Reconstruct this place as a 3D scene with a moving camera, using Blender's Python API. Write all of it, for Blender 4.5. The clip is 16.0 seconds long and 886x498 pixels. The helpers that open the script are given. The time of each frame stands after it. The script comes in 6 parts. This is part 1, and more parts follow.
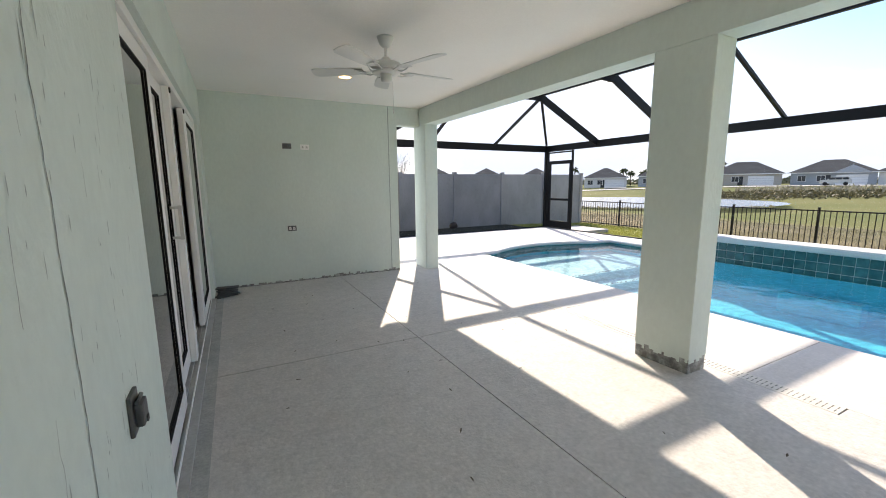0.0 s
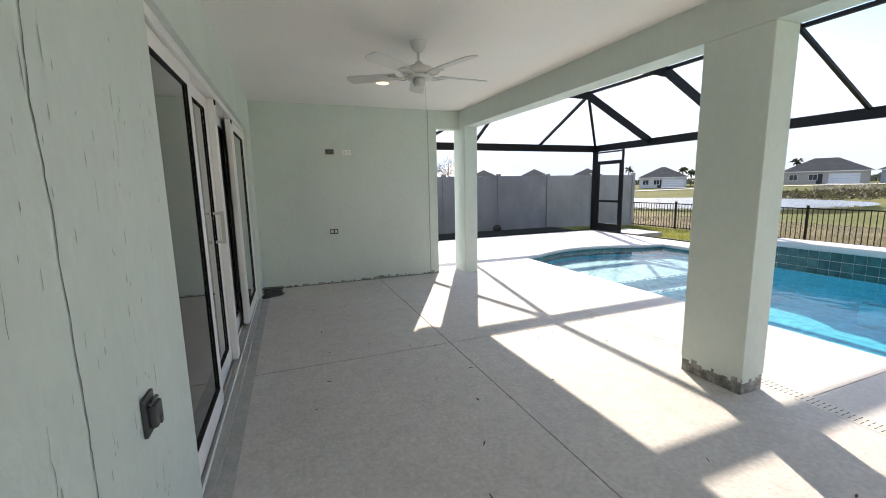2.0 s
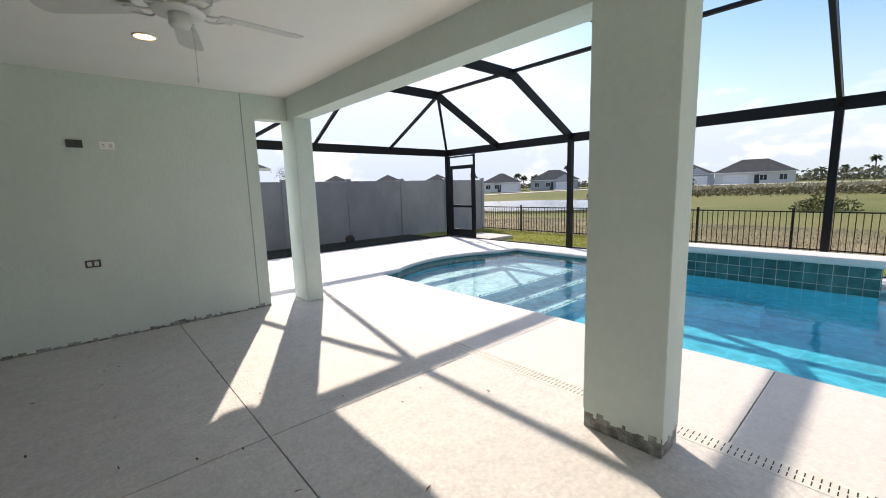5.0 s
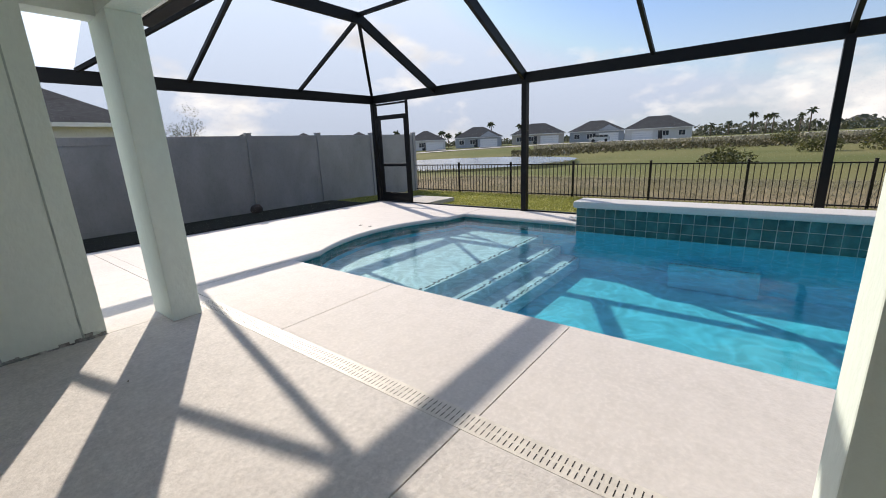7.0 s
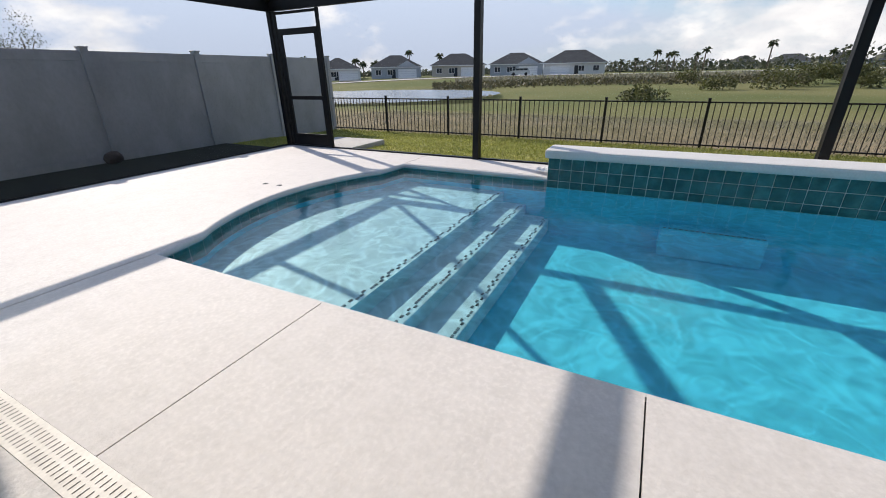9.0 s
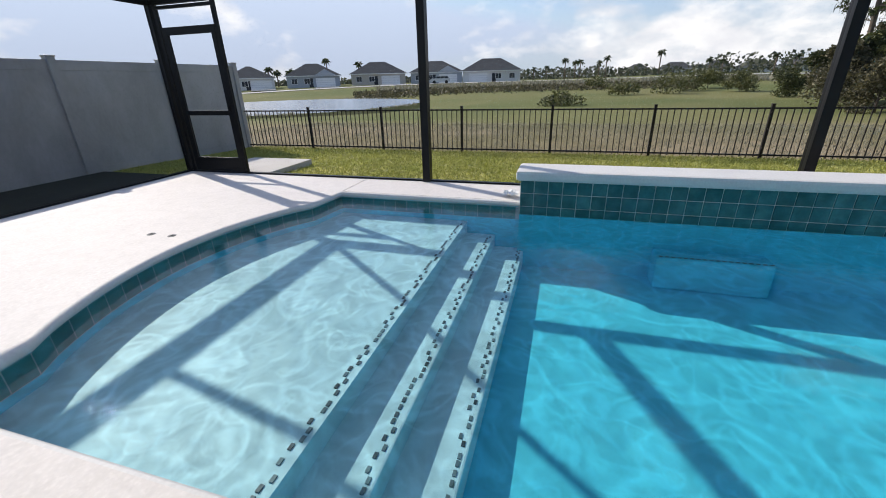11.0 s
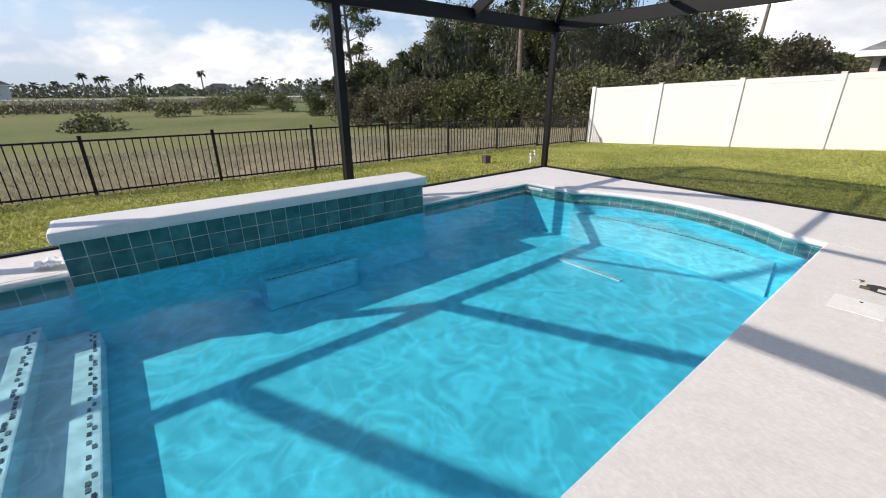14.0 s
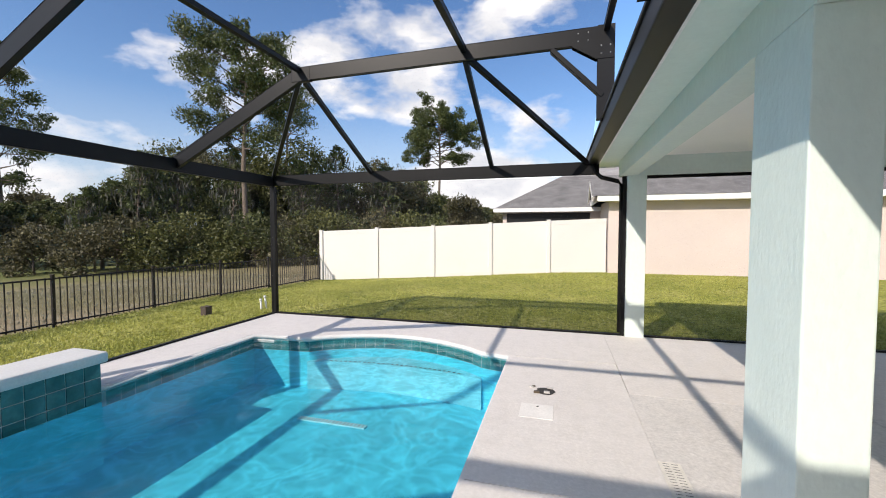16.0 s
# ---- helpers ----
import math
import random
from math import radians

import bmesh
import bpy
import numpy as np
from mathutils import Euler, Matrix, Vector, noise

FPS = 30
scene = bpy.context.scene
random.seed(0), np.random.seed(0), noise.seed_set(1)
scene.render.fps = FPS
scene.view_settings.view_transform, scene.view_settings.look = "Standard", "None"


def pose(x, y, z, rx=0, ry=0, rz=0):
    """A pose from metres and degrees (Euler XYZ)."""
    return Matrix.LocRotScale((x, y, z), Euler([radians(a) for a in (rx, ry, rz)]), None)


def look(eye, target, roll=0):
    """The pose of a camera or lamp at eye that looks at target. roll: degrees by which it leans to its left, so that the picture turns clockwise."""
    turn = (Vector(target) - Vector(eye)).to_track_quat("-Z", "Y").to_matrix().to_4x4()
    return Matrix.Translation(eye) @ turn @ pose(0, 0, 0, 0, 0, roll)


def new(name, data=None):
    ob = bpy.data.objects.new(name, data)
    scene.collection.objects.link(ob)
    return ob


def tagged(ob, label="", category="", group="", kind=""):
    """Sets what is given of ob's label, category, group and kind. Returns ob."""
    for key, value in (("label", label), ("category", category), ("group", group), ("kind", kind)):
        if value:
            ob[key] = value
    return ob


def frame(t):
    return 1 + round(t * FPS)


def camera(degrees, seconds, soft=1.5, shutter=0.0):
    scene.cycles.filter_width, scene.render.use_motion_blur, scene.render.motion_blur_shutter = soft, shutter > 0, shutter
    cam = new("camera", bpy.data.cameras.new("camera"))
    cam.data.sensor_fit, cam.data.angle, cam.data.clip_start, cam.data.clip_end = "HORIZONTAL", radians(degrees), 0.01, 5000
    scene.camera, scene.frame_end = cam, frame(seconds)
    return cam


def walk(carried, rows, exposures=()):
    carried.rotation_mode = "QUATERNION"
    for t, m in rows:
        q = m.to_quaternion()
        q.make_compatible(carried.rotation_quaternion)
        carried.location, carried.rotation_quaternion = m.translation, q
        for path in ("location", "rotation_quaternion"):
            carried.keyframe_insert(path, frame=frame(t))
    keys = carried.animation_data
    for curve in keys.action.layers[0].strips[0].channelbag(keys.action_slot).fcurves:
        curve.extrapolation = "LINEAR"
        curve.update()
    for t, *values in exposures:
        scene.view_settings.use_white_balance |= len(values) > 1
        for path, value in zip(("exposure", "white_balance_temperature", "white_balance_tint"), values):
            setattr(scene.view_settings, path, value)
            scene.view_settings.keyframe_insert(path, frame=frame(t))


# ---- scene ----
cam = camera(95.2, 16.0, soft=1.0)
PATH = [
    (0, (-0.121, -0.145, 1.45), (0.809, 1.597, 1.134), -0.5),
    (0.5, (-0.145, -0.102, 1.447), (0.433, 1.77, 1.047), -0.5),
    (1, (-0.059, -0.066, 1.421), (0.449, 1.827, 1.019), -0.5),
    (1.5, (-0.016, -0.101, 1.445), (0.595, 1.772, 1.102), -0.8),
    (2, (0.023, -0.154, 1.468), (0.744, 1.687, 1.164), -1.1),
    (2.5, (0.042, -0.136, 1.478), (0.859, 1.667, 1.189), -0.9),
    (3, (0.095, -0.018, 1.478), (0.982, 1.754, 1.205), -0.8),
    (3.5, (0.114, 0.176, 1.491), (1.083, 1.907, 1.241), -0.7),
    (4, (0.242, 0.331, 1.499), (1.291, 2.018, 1.269), -1.3),
    (4.5, (0.484, 0.515, 1.503), (1.666, 2.11, 1.262), -1.7),
    (5, (0.716, 0.804, 1.47), (2.025, 2.287, 1.177), -1.7),
    (7.5, (2.032, 2.541, 1.372), (3.591, 3.657, 0.805), -2.4),
    (8, (2.289, 2.847, 1.366), (3.888, 3.854, 0.712), -1.8),
    (8.5, (2.609, 3.128, 1.333), (4.229, 4.041, 0.598), -1.1),
    (11, (3.869, 4.142, 1.334), (5.636, 4.674, 0.563), -1.5),
    (11.5, (3.993, 4.255, 1.396), (5.843, 4.696, 0.778), -1.5),
    (12, (3.987, 4.307, 1.457), (5.909, 4.609, 0.995), -1.9),
    (12.5, (3.989, 4.276, 1.489), (5.936, 4.327, 1.036), -2.1),
    (13, (4.02, 4.209, 1.456), (5.915, 3.859, 0.921), -2.0),
    (13.5, (4.034, 4.159, 1.422), (5.739, 3.342, 0.77), -1.4),
    (14, (4.012, 4.053, 1.413), (5.471, 2.889, 0.698), -0.2),
    (14.5, (4.048, 3.994, 1.401), (5.287, 2.566, 0.748), 0.6),
    (15, (4.029, 3.951, 1.467), (5.045, 2.292, 1.004), 1.4),
    (15.5, (4.045, 3.874, 1.516), (4.792, 2.034, 1.288), 1.1),
    (16, (3.987, 3.817, 1.602), (4.534, 1.896, 1.514), 0.0),
]
walk(cam, [(t, look(eye, target, roll)) for t, eye, target, roll in PATH],
     exposures=[(0, 1.36, 7350, 15), (4.0, 1.34, 7350, 15), (5.2, 1.02, 7300, 15), (7.5, 0.58, 7100, 14), (11.0, 0.60, 6750, 13), (12.5, 0.74, 6750, 13), (16, 0.70, 6950, 14)])


# ---- world, sun ----
SUN_DIR = Vector((0.65, 1.32, 1.0)).normalized()
SUN_EL = math.asin(SUN_DIR.z)
SUN_AZ = math.atan2(SUN_DIR.x, SUN_DIR.y)
world = bpy.data.worlds.new("sky")
scene.world = world
world.use_nodes = True
wn, wl = world.node_tree.nodes, world.node_tree.links
wn.clear()
w_out = wn.new("ShaderNodeOutputWorld")
w_bg = wn.new("ShaderNodeBackground")
w_bg.inputs["Strength"].default_value = 0.15
sky = wn.new("ShaderNodeTexSky")
sky.sky_type = "NISHITA"
sky.sun_disc = False
sky.sun_elevation = SUN_EL
sky.sun_rotation = SUN_AZ
sky.air_density, sky.dust_density, sky.ozone_density = 1.0, 0.6, 2.0
w_co = wn.new("ShaderNodeTexCoord")
w_sep = wn.new("ShaderNodeSeparateXYZ")
w_map = wn.new("ShaderNodeVectorMath")
w_map.operation = "MULTIPLY"
w_map.inputs[1].default_value = (1.0, 1.0, 2.1)
wl.new(w_co.outputs["Generated"], w_sep.inputs[0])
wl.new(w_co.outputs["Generated"], w_map.inputs[0])
w_noise = wn.new("ShaderNodeTexNoise")
w_noise.inputs["Scale"].default_value = 2.9
w_noise.inputs["Detail"].default_value = 9
w_noise.inputs["Roughness"].default_value = 0.55
w_noise.inputs["Distortion"].default_value = 0.0
wl.new(w_map.outputs[0], w_noise.inputs["Vector"])
w_ramp = wn.new("ShaderNodeValToRGB")
w_ramp.color_ramp.elements[0].position = 0.515
w_ramp.color_ramp.elements[1].position = 0.61
wl.new(w_noise.outputs["Fac"], w_ramp.inputs[0])
w_mix = wn.new("ShaderNodeMix")
w_mix.data_type = "RGBA"
w_belly = wn.new("ShaderNodeTexNoise")
w_belly.inputs["Scale"].default_value, w_belly.inputs["Detail"].default_value = 6.5, 6
wl.new(w_map.outputs[0], w_belly.inputs["Vector"])
w_tone = wn.new("ShaderNodeValToRGB")
w_tone.color_ramp.elements[0].position, w_tone.color_ramp.elements[1].position = 0.38, 0.60
w_tone.color_ramp.elements[0].color = (5.2, 5.6, 6.2, 1)
w_tone.color_ramp.elements[1].color = (7.6, 7.8, 8.0, 1)
wl.new(w_belly.outputs["Fac"], w_tone.inputs[0])
wl.new(w_tone.outputs["Color"], w_mix.inputs["B"])
wl.new(w_ramp.outputs["Color"], w_mix.inputs["Factor"])
w_hsv = wn.new("ShaderNodeHueSaturation")
w_hsv.inputs["Hue"].default_value = 0.506
w_hsv.inputs["Saturation"].default_value, w_hsv.inputs["Value"].default_value = 1.22, 1.22
w_cap = wn.new("ShaderNodeVectorMath")
w_cap.operation = "MINIMUM"
w_cap.inputs[1].default_value = (4.6, 5.5, 6.7)
wl.new(sky.outputs[0], w_cap.inputs[0])
wl.new(w_cap.outputs[0], w_hsv.inputs["Color"])
w_hz = wn.new("ShaderNodeMapRange")
w_hz.inputs["From Min"].default_value, w_hz.inputs["From Max"].default_value = 0.0, 0.28
w_hz.inputs["To Min"].default_value, w_hz.inputs["To Max"].default_value = 0.93, 0.0
wl.new(w_sep.outputs["Z"], w_hz.inputs["Value"])
w_haze = wn.new("ShaderNodeMix")
w_haze.data_type = "RGBA"
w_haze.inputs["B"].default_value = (3.5, 4.2, 5.4, 1)
wl.new(w_hz.outputs["Result"], w_haze.inputs["Factor"])
wl.new(w_hsv.outputs[0], w_haze.inputs["A"])
wl.new(w_haze.outputs["Result"], w_mix.inputs["A"])
wl.new(w_mix.outputs["Result"], w_bg.inputs["Color"])
wl.new(w_bg.outputs[0], w_out.inputs[0])

sun = new("sun", bpy.data.lights.new("sun", "SUN"))
sun.data.energy = 5.0
sun.data.angle = radians(0.53)
sun.data.color = (1.0, 0.955, 0.88)
sun.matrix_world = look(SUN_DIR * 50, (0, 0, 0))


# ---- materials ----
def mat(name, color, rough=0.7, metal=0.0, var=0.12, scale=6.0, fine=60.0, fine_var=0.08, bump=0.15, bump_scale=None,
        spec=0.5, stretch=None, tint=None, tint_amt=0.0, tint_scale=1.5, dist=0.004, piece=0.0, fleck=None, fleck_amt=0.0, fleck_scale=30.0):
    """Principled surface with two scales of variation, optional blotches of a second colour and fine relief."""
    m = bpy.data.materials.new(name)
    m.use_nodes = True
    n, l = m.node_tree.nodes, m.node_tree.links
    p = n["Principled BSDF"]
    p.inputs["Roughness"].default_value = rough
    p.inputs["Metallic"].default_value = metal
    p.inputs["Specular IOR Level"].default_value = spec
    geo = n.new("ShaderNodeNewGeometry")
    vec = geo.outputs["Position"]
    if stretch:
        mp = n.new("ShaderNodeMapping")
        mp.inputs["Scale"].default_value = stretch
        l.new(vec, mp.inputs["Vector"])
        vec = mp.outputs["Vector"]
    big = n.new("ShaderNodeTexNoise")
    big.inputs["Scale"].default_value = scale
    big.inputs["Detail"].default_value = 5
    l.new(vec, big.inputs["Vector"])
    small = n.new("ShaderNodeTexNoise")
    small.inputs["Scale"].default_value = fine
    small.inputs["Detail"].default_value = 3
    l.new(vec, small.inputs["Vector"])

    def fac(src, amt):
        mr = n.new("ShaderNodeMapRange")
        mr.inputs["From Min"].default_value, mr.inputs["From Max"].default_value = 0.25, 0.75
        mr.inputs["To Min"].default_value, mr.inputs["To Max"].default_value = 1 - amt, 1 + amt
        l.new(src, mr.inputs["Value"])
        return mr.outputs["Result"]
    mul = n.new("ShaderNodeMath")
    mul.operation = "MULTIPLY"
    l.new(fac(big.outputs["Fac"], var), mul.inputs[0])
    l.new(fac(small.outputs["Fac"], fine_var), mul.inputs[1])
    value = mul.outputs[0]
    if piece:
        oi = n.new("ShaderNodeObjectInfo")
        mr = n.new("ShaderNodeMapRange")
        mr.inputs["To Min"].default_value, mr.inputs["To Max"].default_value = 1 - piece, 1 + piece
        l.new(oi.outputs["Random"], mr.inputs["Value"])
        m2 = n.new("ShaderNodeMath")
        m2.operation = "MULTIPLY"
        l.new(value, m2.inputs[0])
        l.new(mr.outputs["Result"], m2.inputs[1])
        value = m2.outputs[0]
    base = n.new("ShaderNodeRGB")
    base.outputs[0].default_value = (*color, 1)
    col = base.outputs[0]
    if tint:
        tn = n.new("ShaderNodeTexNoise")
        tn.inputs["Scale"].default_value = tint_scale
        tn.inputs["Detail"].default_value = 6
        l.new(vec, tn.inputs["Vector"])
        tr = n.new("ShaderNodeMapRange")
        tr.inputs["From Min"].default_value, tr.inputs["From Max"].default_value = 0.42, 0.68
        tr.inputs["To Max"].default_value = tint_amt
        l.new(tn.outputs["Fac"], tr.inputs["Value"])
        tm = n.new("ShaderNodeMix")
        tm.data_type = "RGBA"
        tm.inputs["B"].default_value = (*tint, 1)
        l.new(tr.outputs["Result"], tm.inputs["Factor"])
        l.new(col, tm.inputs["A"])
        col = tm.outputs["Result"]
    if fleck:
        # pale worn chips gathered in drifts
        fn = n.new("ShaderNodeTexNoise")
        fn.inputs["Scale"].default_value, fn.inputs["Detail"].default_value = fleck_scale, 4
        fn.inputs["Roughness"].default_value = 0.65
        l.new(vec, fn.inputs["Vector"])
        fr = n.new("ShaderNodeMapRange")
        fr.inputs["From Min"].default_value, fr.inputs["From Max"].default_value = 0.53, 0.60
        fr.inputs["To Max"].default_value = fleck_amt
        l.new(fn.outputs["Fac"], fr.inputs["Value"])
        dn = n.new("ShaderNodeTexNoise")
        dn.inputs["Scale"].default_value, dn.inputs["Detail"].default_value = 1.7, 4
        l.new(vec, dn.inputs["Vector"])
        dr = n.new("ShaderNodeMapRange")
        dr.inputs["From Min"].default_value, dr.inputs["From Max"].default_value = 0.38, 0.58
        l.new(dn.outputs["Fac"], dr.inputs["Value"])
        fm = n.new("ShaderNodeMath")
        fm.operation = "MULTIPLY"
        l.new(fr.outputs["Result"], fm.inputs[0])
        l.new(dr.outputs["Result"], fm.inputs[1])
        fx = n.new("ShaderNodeMix")
        fx.data_type = "RGBA"
        fx.inputs["B"].default_value = (*fleck, 1)
        l.new(fm.outputs[0], fx.inputs["Factor"])
        l.new(col, fx.inputs["A"])
        col = fx.outputs["Result"]
    vm = n.new("ShaderNodeVectorMath")
    vm.operation = "SCALE"
    l.new(col, vm.inputs[0])
    l.new(value, vm.inputs["Scale"])
    l.new(vm.outputs[0], p.inputs["Base Color"])
    if bump:
        b = n.new("ShaderNodeBump")
        b.inputs["Strength"].default_value = bump
        b.inputs["Distance"].default_value = dist
        src = small
        if bump_scale:
            src = n.new("ShaderNodeTexNoise")
            src.inputs["Scale"].default_value = bump_scale
            src.inputs["Detail"].default_value = 4
            l.new(vec, src.inputs["Vector"])
        l.new(src.outputs["Fac"], b.inputs["Height"])
        l.new(b.outputs[0], p.inputs["Normal"])
    return m


M_WALL = mat("sage_stucco_paint", (0.66, 0.74, 0.685), 0.75, var=0.03, scale=1.2, fine=26, fine_var=0.03, bump=0.5, bump_scale=40, dist=0.006,
             stretch=(1, 1, 0.6), tint=(0.57, 0.66, 0.615), tint_amt=0.35, tint_scale=2.2)
M_CEIL = mat("ceiling_paint", (0.92, 0.905, 0.865), 0.85, var=0.025, scale=1.2, fine=90, fine_var=0.03, bump=0.25, dist=0.003)
M_DECK = mat("textured_deck_coating", (0.65, 0.61, 0.575), 0.72, var=0.035, scale=1.3, fine=34, fine_var=0.06, bump=0.4, bump_scale=48, dist=0.006,
             tint=(0.57, 0.535, 0.50), tint_amt=0.5, tint_scale=8.0, fleck=(0.74, 0.70, 0.665), fleck_amt=0.22, fleck_scale=34.0)
# Deck coating darkened to carry the porch roof's shade; the flecks are wear.
M_PORCH = mat("shaded_deck_coating", (0.60, 0.567, 0.533), 0.72, var=0.05, scale=1.1, fine=34, fine_var=0.12, bump=0.6, bump_scale=48, dist=0.006,
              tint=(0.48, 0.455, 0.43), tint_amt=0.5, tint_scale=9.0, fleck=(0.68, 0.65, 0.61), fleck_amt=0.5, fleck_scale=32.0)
M_COPING = mat("coping_coating", (0.62, 0.61, 0.59), 0.7, var=0.05, scale=2, fine=50, fine_var=0.07, bump=0.3)
M_JOINT = mat("joint_sealant", (0.035, 0.033, 0.03), 0.8, bump=0.1)
M_RAW = mat("raw_concrete_block", (0.21, 0.205, 0.195), 0.9, var=0.35, scale=14, fine=70, fine_var=0.25, bump=0.6,
            tint=(0.45, 0.48, 0.45), tint_amt=0.8, tint_scale=16)
M_CRACK = mat("crack_shadow", (0.16, 0.18, 0.17), 0.9, bump=0.0)
M_WHITE = mat("white_vinyl_frame", (0.87, 0.87, 0.85), 0.35, var=0.02, scale=3, fine=80, fine_var=0.02, bump=0.04)
M_FANWHITE = mat("white_enamel", (0.70, 0.71, 0.69), 0.35, var=0.02, scale=5, fine=80, fine_var=0.02, bump=0.03)
M_BRONZE = mat("dark_bronze_aluminium", (0.008, 0.008, 0.0085), 0.42, metal=0.0, var=0.15, scale=3, fine=120, fine_var=0.1, bump=0.05, spec=0.22)
M_FENCE = mat("black_powder_coat", (0.016, 0.013, 0.012), 0.5, var=0.15, scale=4, fine=90, fine_var=0.1, bump=0.05, spec=0.3)
M_VINYL = mat("almond_vinyl", (0.78, 0.74, 0.71), 0.45, var=0.03, scale=0.8, fine=30, fine_var=0.02, bump=0.05, piece=0.02)
# North fence vinyl: its shaded side is put into the grey, besides real streaks.
M_VINYL_N = mat("shaded_streaky_vinyl", (0.41, 0.405, 0.405), 0.6, var=0.10, scale=1.1, fine=24, fine_var=0.06, bump=0.2,
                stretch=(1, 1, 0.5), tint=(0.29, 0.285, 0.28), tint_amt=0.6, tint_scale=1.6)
M_TILE = mat("teal_glazed_tile", (0.022, 0.10, 0.105), 0.16, var=0.25, scale=9, fine=40, fine_var=0.15, bump=0.06, piece=0.18,
             tint=(0.07, 0.20, 0.20), tint_amt=0.6, tint_scale=7)
M_GROUT_WET = mat("damp_grey_grout", (0.36, 0.42, 0.42), 0.8, bump=0.2)
M_BAND = mat("dark_teal_band_tile", (0.025, 0.18, 0.19), 0.3, var=0.25, scale=9, fine=40, fine_var=0.15, bump=0.06, piece=0.12,
             spec=0.25, tint=(0.06, 0.25, 0.255), tint_amt=0.5, tint_scale=7)
M_GRATE = mat("pale_aqua_grate", (0.34, 0.76, 0.82), 0.5, var=0.03, bump=0.05)
# Bench, shelf and deep plaster are one finish; the water's absorption is painted in.
M_BENCH = mat("bench_water_tint_plaster", (0.17, 0.66, 0.77), 0.6, var=0.07, scale=1.6, fine=50, fine_var=0.07, bump=0.2)
M_GROUT = mat("pale_grout", (0.68, 0.69, 0.66), 0.9, bump=0.2)
M_SHELF = mat("shallow_water_tint_plaster", (0.46, 0.74, 0.79), 0.6, var=0.05, scale=2.5, fine=70, fine_var=0.06, bump=0.2)
M_PLASTER = mat("deep_water_tint_plaster", (0.055, 0.635, 0.80), 0.6, var=0.07, scale=1.6, fine=50, fine_var=0.07, bump=0.2)
M_MOSAIC = mat("dark_mosaic", (0.09, 0.15, 0.16), 0.3, bump=0.05, piece=0.6)
M_GREYBOX = mat("grey_outlet_plastic", (0.075, 0.078, 0.08), 0.5, bump=0.05)
M_CHROME = mat("satin_metal", (0.62, 0.62, 0.60), 0.35, metal=0.9, var=0.05, bump=0.03)
M_SILL = mat("mill_aluminium_sill", (0.46, 0.46, 0.45), 0.45, metal=0.5, var=0.12, scale=8, fine=60, fine_var=0.1, bump=0.1)
M_PRIMER = mat("bare_cement_strip", (0.42, 0.42, 0.40), 0.9, var=0.15, scale=10, fine=60, fine_var=0.15, bump=0.4)
# Unseen room added behind the panes; its green stands in for their reflections.
M_ROOM = mat("unseen_room_green", (0.30, 0.38, 0.335), 0.9, bump=0.0)
M_SHINGLE = mat("grey_shingle", (0.17, 0.165, 0.165), 0.95, spec=0.1, var=0.25, scale=2, fine=22, fine_var=0.35, bump=0.5, stretch=(1, 1, 3.0))
M_ROOF_FAR = mat("dark_far_shingle", (0.085, 0.088, 0.090), 0.95, spec=0.05, var=0.2, scale=0.6, fine=5, fine_var=0.25, bump=0.2, stretch=(1, 1, 3.0))
M_STUCCO_A = mat("beige_stucco", (0.62, 0.53, 0.49), 0.85, var=0.04, scale=1, fine=30, fine_var=0.04, bump=0.3)
M_STUCCO_B = mat("white_stucco", (0.66, 0.65, 0.62), 0.85, var=0.05, scale=0.5, fine=5, fine_var=0.04, bump=0.1)
M_STUCCO_C = mat("grey_blue_stucco", (0.36, 0.39, 0.42), 0.85, var=0.05, scale=0.5, fine=5, fine_var=0.04, bump=0.1)
M_STUCCO_D = mat("tan_stucco", (0.48, 0.44, 0.38), 0.85, var=0.05, scale=0.5, fine=5, fine_var=0.04, bump=0.1)
M_TRIM = mat("white_trim", (0.78, 0.78, 0.76), 0.5, bump=0.05)
M_PLATE = mat("bright_white_plate", (0.93, 0.93, 0.92), 0.3, var=0.01, bump=0.02)
M_DARKGLASS = mat("far_window_glass", (0.03, 0.035, 0.045), 0.1, bump=0.0)
M_CONC = mat("broom_concrete", (0.52, 0.50, 0.47), 0.85, var=0.08, scale=2, fine=50, fine_var=0.08, bump=0.3)
M_BARK = mat("bark", (0.16, 0.125, 0.10), 0.95, var=0.3, scale=5, fine=30, fine_var=0.3, bump=0.7, stretch=(3, 3, 0.6), dist=0.03)
M_PVC = mat("white_pvc", (0.75, 0.75, 0.73), 0.35, bump=0.03)
M_BROWNBOX = mat("brown_valve_box", (0.07, 0.05, 0.04), 0.7, bump=0.1)
M_LEAFBROWN = mat("dry_leaf", (0.10, 0.075, 0.05), 0.9, bump=0.1)
M_CARPAINT = mat("silver_car_paint", (0.62, 0.63, 0.64), 0.25, metal=0.3, bump=0.0)
M_TYRE = mat("black_rubber", (0.02, 0.02, 0.02), 0.8, bump=0.0)


